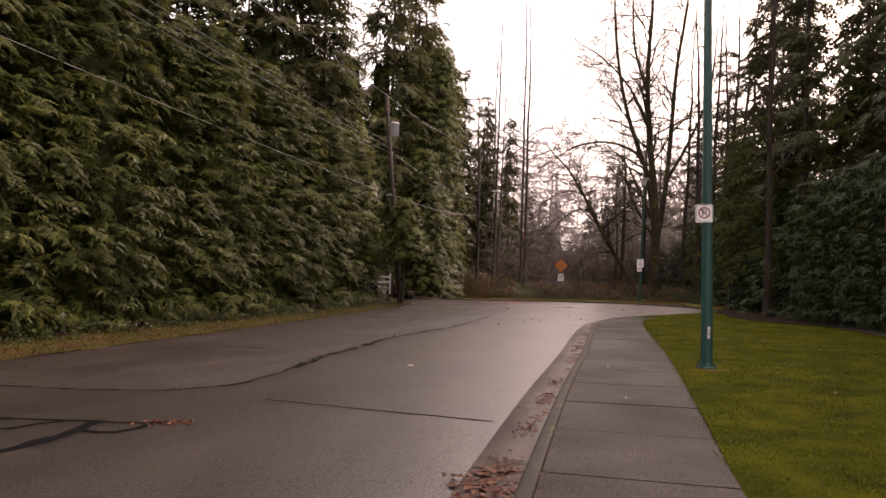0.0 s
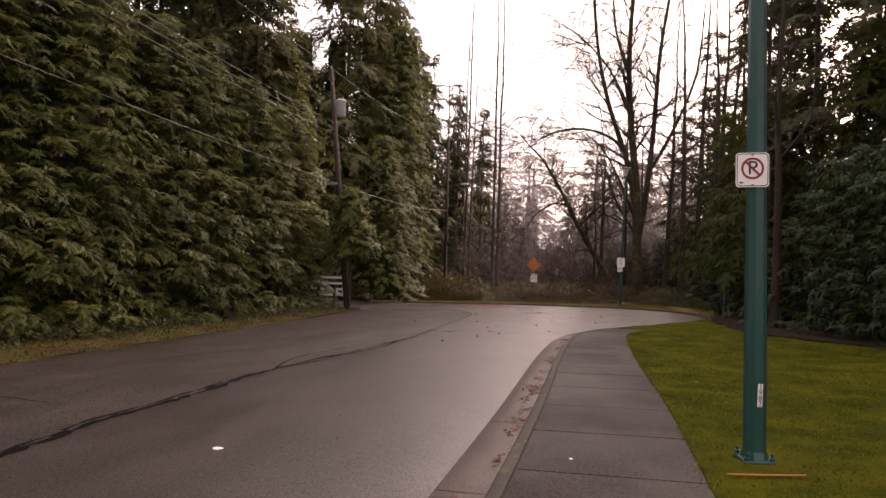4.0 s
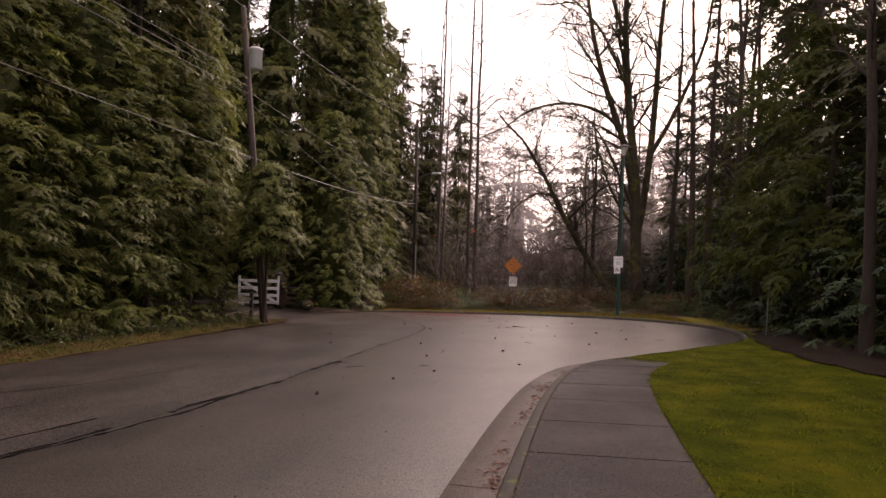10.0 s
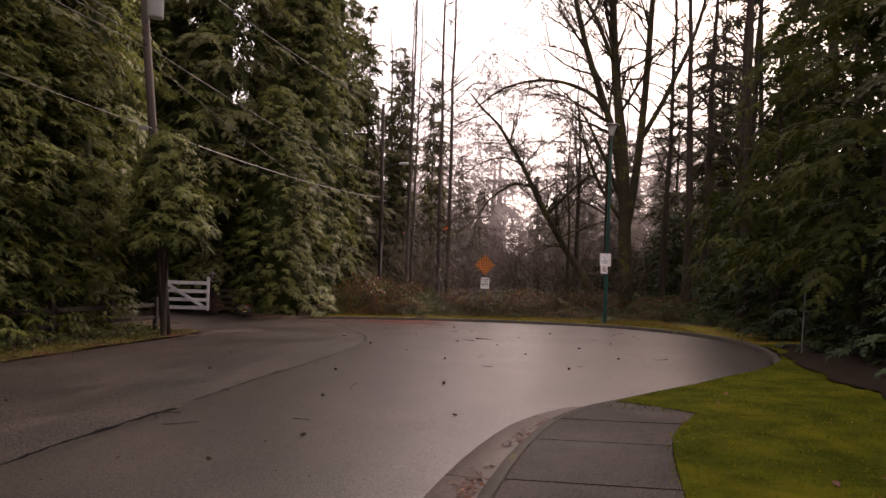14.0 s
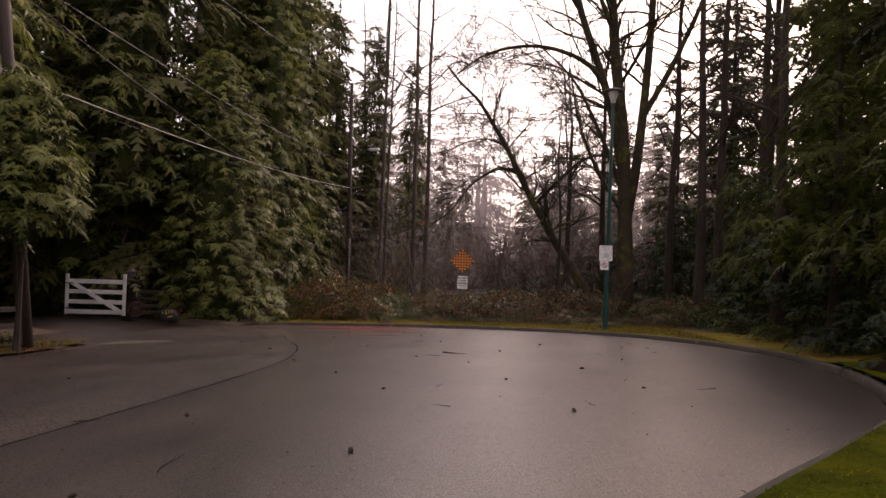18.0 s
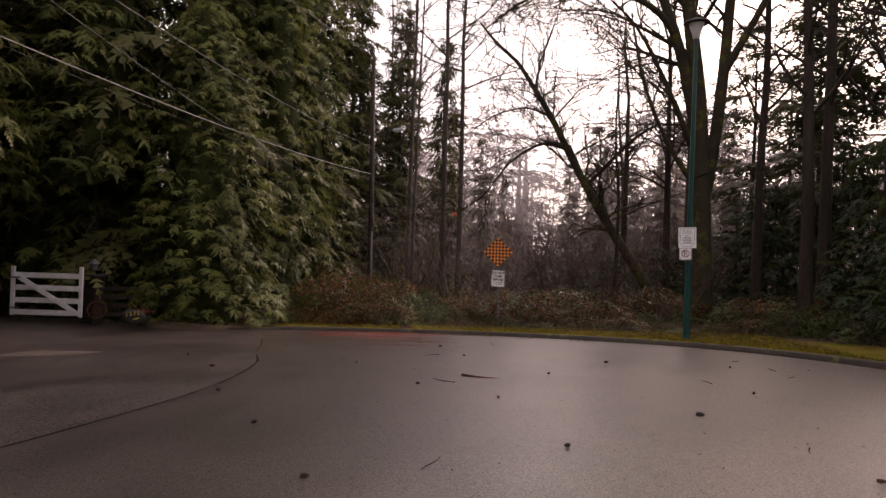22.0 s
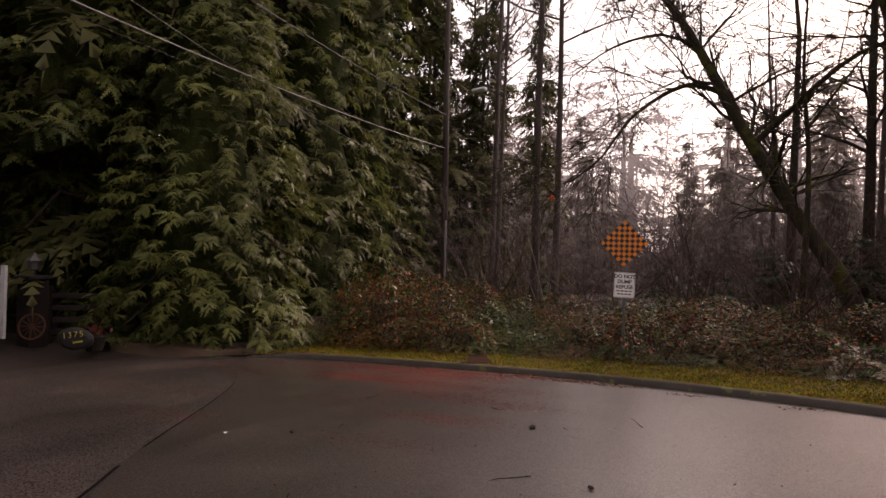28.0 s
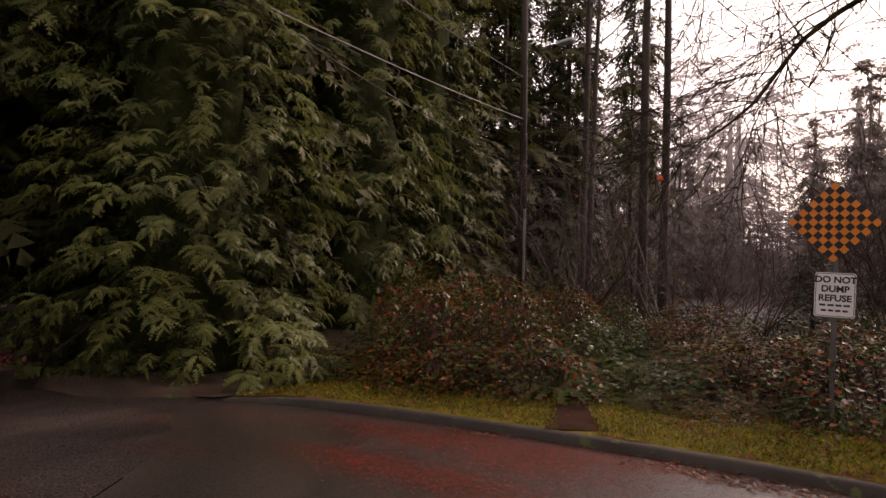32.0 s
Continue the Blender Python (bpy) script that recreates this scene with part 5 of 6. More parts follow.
def frame_line(w, h, width, y, r=0.03):
    """A thin rounded outline, lying on a plate."""
    bm = bmesh.new()
    rings = []
    for k in (0, 1):
        ww, hh, rr = w - 2 * width * k, h - 2 * width * k, max(0.004, r - width * k)
        ring = []
        for cx, cz, a0 in ((ww / 2 - rr, hh / 2 - rr, 0), (-ww / 2 + rr, hh / 2 - rr, 90), (-ww / 2 + rr, -hh / 2 + rr, 180), (ww / 2 - rr, -hh / 2 + rr, 270)):
            ring += [bm.verts.new((cx + rr * math.cos(radians(a0 + q * 30)), y, cz + rr * math.sin(radians(a0 + q * 30)))) for q in range(4)]
        rings.append(ring)
    n = len(rings[0])
    for i in range(n):
        bm.faces.new((rings[0][i], rings[0][(i + 1) % n], rings[1][(i + 1) % n], rings[1][i]))
    return bm


def ring_flat(r0, r1, y, sides=32, at=(0, 0)):
    bm = bmesh.new()
    a = [bm.verts.new((at[0] + r0 * math.cos(i * 6.2832 / sides), y, at[1] + r0 * math.sin(i * 6.2832 / sides))) for i in range(sides)]
    b = [bm.verts.new((at[0] + r1 * math.cos(i * 6.2832 / sides), y, at[1] + r1 * math.sin(i * 6.2832 / sides))) for i in range(sides)]
    for i in range(sides):
        bm.faces.new((a[i], a[(i + 1) % sides], b[(i + 1) % sides], b[i]))
    return bm


def arrow(bm, x, z, s, y, way):
    for pts in ([(0, 0), (0.5, 0.4), (0.5, -0.4)], [(0.5, 0.14), (1.0, 0.14), (1.0, -0.14), (0.5, -0.14)]):
        bm.faces.new([bm.verts.new((x + way * px * s, y, z + pz * s)) for px, pz in pts])
    return bm


def no_parking(label, m, w=0.30, h=0.32, both=False):
    ob = thing("no_parking_sign", label, "traffic sign", m)
    part("plate", rounded_plate(w, h, 0.004), M["sign_white"], ob)
    part("border", frame_line(w - 0.014, h - 0.014, 0.007, -0.002), M["sign_black"], ob, "thin black border")
    part("ring", ring_flat(w * 0.345, w * 0.275, -0.004, at=(0, 0.012)), M["sign_red"], ob, "dark red ring")
    put("letter", text_mesh("P", w * 0.62, M["sign_black"]), ob, "black letter P", pose(0, -0.003, 0.012, 90, 0, 0))
    bm = block(bmesh.new(), (w * 0.60, 0.002, w * 0.065), (0, -0.006, 0.012), Matrix.Rotation(radians(45), 4, "Y"))
    part("slash", bm, M["sign_red"], ob, "red slash")
    for way in (1, -1) if both else (1,):
        part("arrow", arrow(bmesh.new(), -way * w * 0.40, -h * 0.37, w * 0.13, -0.003, way), M["sign_black"], ob, "small black arrow")
    for z in (h * 0.44, -h * 0.44):
        bm = bmesh.new()
        rod(bm, (0, -0.008, z), (0, 0.03, z), 0.009)
        part("bolt", bm, M["steel"], ob)
    return ob


L1 = (2.03, 12.08)
L1Z = float(lawn_height(*L1))
lamp_post("tall green steel street lamp standing in the mossy lawn", pose(L1[0], L1[1], L1Z, 0, -1.9, 8), 8.6)
tag = thing("number_tag", "white number strip stuck on the green pole", "label", pose(L1[0] - 0.001, L1[1] - 0.096, L1Z + 0.60, 0, 0, 8))
part("backing", rounded_plate(0.042, 0.20, 0.002, 0.004), M["sign_white"], tag)
for i, c in enumerate("1982"):
    put("digit", text_mesh(c, 0.062, M["sign_black"]), tag, "", pose(0, -0.003, 0.075 - i * 0.05, 90, 0, 0))
no_parking("square white no-parking sign bolted to the lamp pole", pose(1.885, 11.955, 2.135, 0, -2, 5), 0.272, 0.295)

L2 = (3.17, 47.15)
L2Z = float(land_z(*L2)) - 0.03
lamp_post("green steel street lamp on the far grass verge", pose(L2[0], L2[1], L2Z, 0.8, 0, 8), 8.9)
no_parking("small no-parking sign under a neighbourhood sign", pose(3.06, 46.98, 0.02, 0, -1.5, -12), 0.31, 0.33, True)
watch = thing("block_watch_sign", "pale notice sign with a shield outline on a green pole", "sign", pose(3.10, 46.99, 0.47, 0, -1.5, -12) @ Matrix.Scale(0.89, 4))
part("plate", rounded_plate(0.52, 0.64, 0.004), M["sign_white"], watch)
shield = smooth_line([(-0.20, 0.27), (0, 0.29), (0.20, 0.27), (0.215, 0.15), (0.20, 0.0), (0.215, -0.12), (0.15, -0.24), (0.0, -0.29), (-0.15, -0.24), (-0.215, -0.12), (-0.20, 0.0), (-0.215, 0.15), (-0.20, 0.27)], 0.05)
bm = bmesh.new()
inner_l, outer_l = beside(shield, -0.006), beside(shield, 0.006)
va = [[bm.verts.new((p[0], -0.003, p[1])) for p in ln] for ln in (inner_l, outer_l)]
for i in range(len(shield) - 1):
    bm.faces.new((va[0][i], va[0][i + 1], va[1][i + 1], va[1][i]))
part("shield_outline", bm, M["sign_blue"], watch, "thin slate-blue shield outline")
put("lettering", text_mesh("BLOCK", 0.085, M["sign_blue"]), watch, "", pose(0, -0.003, 0.215, 90, 0, 0))
put("lettering", text_mesh("WATCH", 0.085, M["sign_blue"]), watch, "", pose(0, -0.003, 0.135, 90, 0, 0))
for z, w in ((0.06, 0.12), (0.0, 0.22), (-0.04, 0.26), (-0.08, 0.30), (-0.13, 0.24), (-0.17, 0.30)):
    part("text_bar", block(bmesh.new(), (w, 0.002, 0.018), (0, -0.003, z)), M["sign_blue"], watch)

# checkerboard at the end of the road
hz = thing("checkerboard_sign", "orange and black diamond checkerboard on a steel post", "traffic sign", pose(-2.67, 50.95, 0, 0, 0, 4))
hzg = float(land_z(-2.67, 50.95))
bm = block(bmesh.new(), (0.06, 0.05, 2.95), (0.03, 0.03, hzg + 1.35), None, 0.006)
part("post", bm, M["steel"], hz, "thin galvanised steel post")
S, CELL = 0.75, 0.75 / 9
tilt45 = Matrix.Translation((0, 0, -0.06)) @ Matrix.Rotation(radians(45), 4, "Y")
bm = rounded_plate(S, S, 0.004, 0.04)
bmesh.ops.transform(bm, matrix=tilt45, verts=bm.verts)
part("plate", bm, M["sign_orange"], hz, "bright orange diamond plate")
for i in range(9):
    for j in range(9):
        if (i + j) % 2:
            bm = block(bmesh.new(), (CELL, 0.0012, CELL), ((i - 4) * CELL, -0.0025, (j - 4) * CELL))
            bmesh.ops.transform(bm, matrix=tilt45, verts=bm.verts)
            part("black_square", bm, M["sign_black"], hz)
rf = thing("no_dumping_sign", "white DO NOT DUMP REFUSE sign below the checkerboard", "sign", pose(-2.64, 50.94, -1.01, 0, 1, 4))
part("plate", rounded_plate(0.46, 0.58, 0.004, 0.03), M["sign_white"], rf)
part("border", frame_line(0.44, 0.56, 0.007, -0.002), M["sign_black"], rf)
for words, z, h in (("DO NOT", 0.195, 0.115), ("DUMP", 0.075, 0.115), ("REFUSE", -0.045, 0.115)):
    put("lettering", text_mesh(words, h, M["sign_black"], "lettering", 0.035), rf, "black capital letters", pose(0, -0.003, z, 90, 0, 0))
for z, w in ((-0.135, 0.36), (-0.205, 0.32)):
    for k in range(4):
        part("text_bar", block(bmesh.new(), (w / 4 - 0.02, 0.002, 0.026), ((k - 1.5) * w / 4, -0.003, z)), M["sign_black"], rf)


# ---- utility poles and wires ----
def utility_pole(label, foot, top, r=0.15):
    ob = thing("utility_pole", label, "utility pole", Matrix.Translation(foot))
    bm = bmesh.new()
    d = Vector(top) - Vector(foot)
    rod(bm, (0, 0, -0.2), d, r, r * 0.68, 12)
    part("pole", bm, M["wood_pole"], ob, "weathered brown wooden pole", True)
    return ob, d


F1, T1 = (-11.38, 36.85, float(road_z(-11.4, 36.85)) + 0.05), (-12.62, 36.6, 10.3)
up1, d1 = utility_pole("leaning wooden utility pole with a transformer", F1, T1, 0.16)


def along(d, z0, foot):
    t = (z0 - foot[2]) / d.z
    return d * t


p = along(d1, 8.2, F1)
bm = lathe(bmesh.new(), [(0.20, -0.42), (0.25, -0.40), (0.25, 0.34), (0.27, 0.35), (0.27, 0.39), (0.20, 0.45)], 18, (p.x + 0.42, p.y - 0.05, p.z))
part("transformer_tank", bm, M["transformer"], up1, "pale grey cylindrical transformer", True)
for dx in (-0.09, 0.09):
    bm = lathe(bmesh.new(), [(0.035, 0), (0.05, 0.03), (0.03, 0.06), (0.045, 0.09), (0.025, 0.16)], 8, (p.x + 0.42 + dx, p.y - 0.05, p.z + 0.44))
    part("bushing", bm, M["ceramic"], up1)
part("bracket", block(bmesh.new(), (0.30, 0.06, 0.10), (p.x + 0.16, p.y, p.z + 0.2)), M["steel"], up1)
p2 = along(d1, 10.2, F1)
bm = lathe(bmesh.new(), [(0.03, 0), (0.055, 0.04), (0.03, 0.08), (0.055, 0.12), (0.02, 0.18)], 8, (p2.x + 0.02, p2.y, p2.z))
part("insulator", bm, M["ceramic"], up1)
p3 = along(d1, 9.4, F1)
bm = bmesh.new()
rod(bm, (p3.x, p3.y - 0.1, p3.z), (p3.x + 0.22, p3.y - 0.18, p3.z + 0.3), 0.035)
part("fuse_cutout", bm, M["ceramic"], up1)
p4 = along(d1, 4.25, F1)
part("cable_clamp", block(bmesh.new(), (0.34, 0.10, 0.12), (p4.x - 0.2, p4.y - 0.2, p4.z), None, 0.01), M["cable"], up1, "pale cable splice box")
bm = bmesh.new()
rod(bm, (0.02, -0.17, 0.1), tuple(along(d1, 4.2, F1) + Vector((0, -0.15, 0))), 0.03, sides=6)
part("conduit", bm, M["wood_pole"], up1, "dark riser conduit")
F2, T2 = (-11.83, 63.3, float(land_z(-11.83, 63.3))), (-11.95, 63.0, 11.3)
up2, d2 = utility_pole("straight wooden utility pole at the woods' edge", F2, T2, 0.17)
q = along(d2, 6.75, F2)
bm = bmesh.new()
rod(bm, (q.x, q.y, q.z - 0.3), (q.x + 1.2, q.y - 0.5, q.z + 0.05), 0.03)
rod(bm, (q.x + 1.2, q.y - 0.5, q.z + 0.05), (q.x + 1.55, q.y - 0.65, q.z + 0.05), 0.03)
part("lamp_arm", bm, M["steel"], up2)
bm = block(bmesh.new(), (0.75, 0.26, 0.16), (q.x + 1.85, q.y - 0.75, q.z + 0.04), Matrix.Rotation(radians(-20), 4, "Z"), 0.05)
part("lamp_head", bm, M["transformer"], up2, "grey cobra-head street light")
q5 = along(d2, 1.0, F2)
bm = bmesh.new()
rod(bm, (q5.x + 0.16, q5.y - 0.14, 0.2), (q5.x + 0.14, q5.y - 0.15, q5.z), 0.05, sides=8)
part("conduit", bm, M["cable"], up2)


def wire(name, label, a, b, sag, r, mat, n=24):
    a, b = np.array(a), np.array(b)
    t = np.linspace(0, 1, n + 1)[:, None]
    p = a + (b - a) * t
    p[:, 2] -= sag * 4 * (t * (1 - t))[:, 0]
    ang = np.arange(5) * 2 * np.pi / 5
    side = np.cross(b - a, (0, 0, 1.0))
    side /= np.linalg.norm(side)
    ring = np.outer(np.cos(ang), side) * r + np.outer(np.sin(ang), (0, 0, 1.0)) * r
    v = (p[:, None, :] + ring[None]).reshape(-1, 3)
    f = [(i * 5 + j, i * 5 + (j + 1) % 5, i * 5 + 5 + (j + 1) % 5, i * 5 + 5 + j) for i in range(n) for j in range(5)]
    return tagged(put(name, fast_mesh(name, v, f, M[mat], True)), label, "cable")


W1 = lambda z: tuple(Vector(F1) + along(d1, z, F1) + Vector((0.05, -0.17, 0)))
W2 = lambda z: tuple(Vector(F2) + along(d2, z, F2) + Vector((0.05, -0.19, 0)))
BACK = (-12.9, -9.0)
wire("telephone_cable", "thick pale telephone cable strung between poles", W1(4.25), W2(4.35), 0.35, 0.016, "cable")
wire("telephone_cable", "thick pale telephone cable along the cedar screen", (*BACK, 7.5), W1(4.25), 0.35, 0.009, "cable")
wire("telephone_cable", "thin second cable lashed below the first", W1(4.15), W2(4.15), 0.5, 0.004, "cable_dark")
wire("power_wire", "thin dark high wire from the pole's top", W1(10.3), W2(11.2), 0.5, 0.014, "cable_dark")
wire("power_wire", "thin dark high wire along the cedars", (*BACK, 11.6), W1(10.3), 0.4, 0.014, "cable_dark")
wire("power_wire", "thin dark service wire to the far pole", W1(6.9), W2(5.9), 0.45, 0.014, "cable_dark")
wire("power_wire", "thin dark service wire to the far pole", W1(6.5), (-12.2, 60.0, 2.9), 0.5, 0.011, "cable_dark")
for z, zb in ((7.4, 10.3), (7.1, 9.9), (6.8, 9.5)):
    wire("power_wire", "thin dark service wire along the cedars", (*BACK, zb), W1(z), 0.5, 0.012, "cable_dark")

# ---- gate, pillar, fences, house number ----
gate = thing("farm_gate", "open white-painted wooden gate with a diagonal brace", "gate", pose(-14.93, 45.25, -2.56, 0, 0, 14))
gw, gh = 2.15, 1.38
for x, h0, h1 in ((-0.05, 0.0, 1.58), (-gw, 0.02, 1.55)):
    part("stile", block(bmesh.new(), (0.11, 0.08, h1 - h0), (x, 0, (h0 + h1) / 2), None, 0.008), M["white_paint"], gate)
for k, z in enumerate((0.12, 0.50, 0.89, 1.28)):
    part("rail", block(bmesh.new(), (gw - 0.16, 0.035, 0.16), (-gw / 2 - 0.02, 0.0, z), None, 0.006), M["white_paint"], gate)
bm = block(bmesh.new(), (2.28, 0.03, 0.15), (-gw / 2 - 0.02, -0.036, 0.70), Matrix.Rotation(math.atan2(1.18, 1.95), 4, "Y"), 0.006)
part("brace", bm, M["white_paint"], gate)
for z in (0.25, 1.2):
    part("hinge", block(bmesh.new(), (0.30, 0.012, 0.05), (-gw + 0.1, -0.046, z)), M["steel"], gate)
gz = float(land_z(-15.4, 46.2))
pillar = thing("gate_pillar", "dark brick gate pillar with a small lantern", "pillar", pose(-15.35, 46.15, gz - 0.1))
part("shaft", block(bmesh.new(), (0.45, 0.45, 1.55), (0, 0, 0.77), None, 0.015), M["brick"], pillar)
part("cap_stone", block(bmesh.new(), (0.56, 0.56, 0.09), (0, 0, 1.6), None, 0.02), M["rock"], pillar)
part("lantern_base", lathe(bmesh.new(), [(0.05, 1.645), (0.04, 1.75), (0.11, 1.78)], 8), M["grey_cap"], pillar)
# Glass takes the dark cap material: deep shade put into its colour.
part("lantern_glass", lathe(bmesh.new(), [(0.11, 1.78), (0.13, 1.98)], 6), M["grey_cap"], pillar, "lantern glass coloured dark grey for shade")
part("lantern_roof", lathe(bmesh.new(), [(0.19, 1.98), (0.06, 2.10), (0.015, 2.16)], 6), M["grey_cap"], pillar, "dull metal lantern roof")


def rail_fence(label, a, b, rails, posts, height):
    ob = thing("rail_fence", label, "fence")
    a, b = Vector(a), Vector(b)
    ob.location = a
    d = b - a
    yaw = math.atan2(d.y, d.x)
    turn = Matrix.Rotation(yaw, 4, "Z") @ Matrix.Rotation(-math.atan2(d.z, d.xy.length), 4, "Y")
    for i in range(posts):
        p = d * (i / (posts - 1))
        part("post", block(bmesh.new(), (0.14, 0.14, height + 0.3), (p.x, p.y, p.z + height / 2), Matrix.Rotation(yaw, 4, "Z"), 0.02), M["wood_dark"], ob)
    for i in range(posts - 1):
        for k in range(rails):
            c = d * ((i + 0.5) / (posts - 1))
            z = height * (k + 0.7) / rails
            part("rail", block(bmesh.new(), (d.length / (posts - 1) - 0.05, 0.05, 0.13), (c.x, c.y, c.z + z), turn, 0.01), M["wood_dark"], ob)
    return ob


rail_fence("dark split-rail fence behind the house number", (-15.5, 46.65, float(land_z(-15.5, 46.65))), (-14.5, 47.4, float(land_z(-14.5, 47.4))), 4, 2, 1.15)
rail_fence("brown split-rail fence under the cedars", (-12.35, 31.0, float(land_z(-12.35, 31))), (-12.6, 38.0, float(land_z(-12.6, 38))), 2, 4, 0.85)
stone = thing("house_number_stone", "dark boulder painted with yellow house number 1375", "stone", pose(-13.55, 45.85, float(land_z(-13.55, 45.85)) - 0.05, 0, 0, 34) @ Matrix.Scale(0.78, 4))
bm = bmesh.new()
bmesh.ops.create_icosphere(bm, subdivisions=3, radius=0.5)
for v in bm.verts:
    n3 = noise.noise(v.co * 2.2)
    v.co = Vector((v.co.x * 0.95, max(-0.17, v.co.y * 0.5), v.co.z * 0.62)) * (1 + 0.16 * n3) + Vector((0, 0, 0.26))
part("boulder", bm, M["rock"], stone)
for v, (c, x) in enumerate(zip("1375", (-0.22, -0.08, 0.06, 0.20))):
    put("digit", text_mesh(c, 0.22, M["yellow_paint"]), stone, "yellow painted digit", pose(x, -0.215, 0.36 + 0.02 * v, 84, -8, 0))
part("painted_mark", block(bmesh.new(), (0.24, 0.012, 0.05), (0.12, -0.21, 0.20), Matrix.Rotation(radians(-10), 4, "Y")), M["yellow_paint"], stone)


def flower_pot(label, x, y, seed):
    g = np.random.default_rng(seed)
    ob = thing("flower_tub", label, "plant pot", pose(x, y, float(land_z(x, y)) - 0.03))
    part("tub", lathe(bmesh.new(), [(0.17, 0), (0.22, 0.26), (0.24, 0.27), (0.24, 0.31), (0.18, 0.31)], 14), M["wood_dark"], ob)
    n = 60
    at = np.column_stack([g.normal(0, 0.13, n), g.normal(0, 0.13, n), 0.36 + 0.16 * g.random(n)])
    v, f = strew(LEAF, LEAF_F, at, g.normal(0, 1, (n, 3)), np.tile([0, 0, 1.0], (n, 1)) + g.normal(0, 0.4, (n, 3)), 0.07 + 0.05 * g.random(n))
    tagged(put("blossom", fast_mesh("blossom", v, f, M["red_flower"]), ob, "dark red flowers"), kind="stuff")


LEAF = np.array([(0, 0, 0), (-0.30, 0.45, 0.06), (0, 1.0, -0.06), (0.30, 0.45, 0.06)])
LEAF_F = [(0, 2, 1), (0, 3, 2)]
flower_pot("wooden tub with dark red flowers by the fence", -13.6, 46.35, 2)
wheel = thing("wagon_wheel", "small rusty wagon wheel leaning beside the gate", "wheel", pose(-14.85, 45.75, float(land_z(-14.85, 45.75)) - 0.04, -12, 0, 26))
bm = bmesh.new()
ring = [[bm.verts.new((r * math.cos(k * math.tau / 28), y, 0.31 + r * math.sin(k * math.tau / 28))) for k in range(28)] for r, y in ((0.30, -0.02), (0.30, 0.02), (0.265, 0.02), (0.265, -0.02))]
for a, b in zip(ring, ring[1:] + ring[:1]):
    for k in range(28):
        bm.faces.new((a[k], a[(k + 1) % 28], b[(k + 1) % 28], b[k]))
part("rim", bm, M["rust"], wheel, "thin rusty iron rim")
bm = bmesh.new()
rod(bm, (0, -0.05, 0.31), (0, 0.05, 0.31), 0.05, 0.042, 12)
part("hub", bm, M["rust"], wheel)
for k in range(12):
    c, d = math.cos(k * math.tau / 12), math.sin(k * math.tau / 12)
    part("spoke", rod(bmesh.new(), (0.045 * c, 0, 0.31 + 0.045 * d), (0.27 * c, 0, 0.31 + 0.27 * d), 0.013, 0.010, 6), M["rust"], wheel)
post3 = thing("marker_post", "thin grey steel marker post with a small plate", "post", pose(6.55, 34.4, float(land_z(6.55, 34.4)) - 0.05, 0, 1.5, 0))
part("post", rod(bmesh.new(), (0, 0, -0.1), (0, 0, 1.95), 0.02), M["steel"], post3)
part("plate", block(bmesh.new(), (0.11, 0.006, 0.17), (0, -0.025, 1.83)), M["steel"], post3, "small dull plate")


# ---- undergrowth ----
def bush(name, label, leaf, r, h, n, seed, size=(0.07, 0.13), stems=22, twig="twig", lift=0.0):
    g = np.random.default_rng(seed)
    ob = thing(name, label, "bush")
    segs, tips = [], []
    for _ in range(stems):
        a, l = g.random() * 6.283, 0.5 + 0.5 * g.random()
        p0 = np.array([g.normal(0, r * 0.25), g.normal(0, r * 0.25), 0])
        p1 = p0 + np.array([math.cos(a) * r * 0.35 * l, math.sin(a) * r * 0.35 * l, h * (0.55 + 0.35 * g.random())])
        p2 = p0 + np.array([math.cos(a) * r * l, math.sin(a) * r * l, h * (0.35 + 0.6 * g.random())])
        segs += [(*p0, *p1, 0.014, 0.010), (*p1, *p2, 0.010, 0.004)]
    v, f = tubes(segs, 4)
    tagged(put("stem_tangle", fast_mesh("stem_tangle", v, f, M[twig]), ob), kind="stuff")
    ang, hh = g.random(n) * 6.283, g.random(n) ** 0.8
    k = np.sqrt(np.clip(1 - (hh * 0.95) ** 2.2, 0.02, 1)) * (0.55 + 0.5 * g.random(n) ** 0.5) * (1 + 0.22 * np.sin(ang * 3 + seed) + 0.12 * np.sin(ang * 7))
    at = np.column_stack([np.cos(ang) * r * k, np.sin(ang) * r * k, lift + hh * h * (1 + 0.15 * np.sin(ang * 2 + seed))])
    fwd = np.column_stack([np.cos(ang) + g.normal(0, 0.7, n), np.sin(ang) + g.normal(0, 0.7, n), g.normal(-0.1, 0.5, n)])
    up = np.column_stack([np.cos(ang) * 0.5 + g.normal(0, 0.4, n), np.sin(ang) * 0.5 + g.normal(0, 0.4, n), np.ones(n)])
    v, f = strew(LEAF, LEAF_F, at, fwd, up, size[0] + (size[1] - size[0]) * g.random(n))
    tagged(put("foliage", fast_mesh("foliage", v, f, M[leaf]), ob), kind="stuff")
    return ob


brambles = [bush("bramble_bush", "tangled bramble with red-brown and green leaves", "bramble", 1.25, 1.15, 2300, 200 + i, (0.05, 0.125)) for i in range(3)]
salals = [bush("salal_bush", "low glossy green salal bush", "salal", 1.1, 0.95, 1700, 210 + i, (0.06, 0.12)) for i in range(2)]
g = np.random.default_rng(77)
sb, ss = [], []
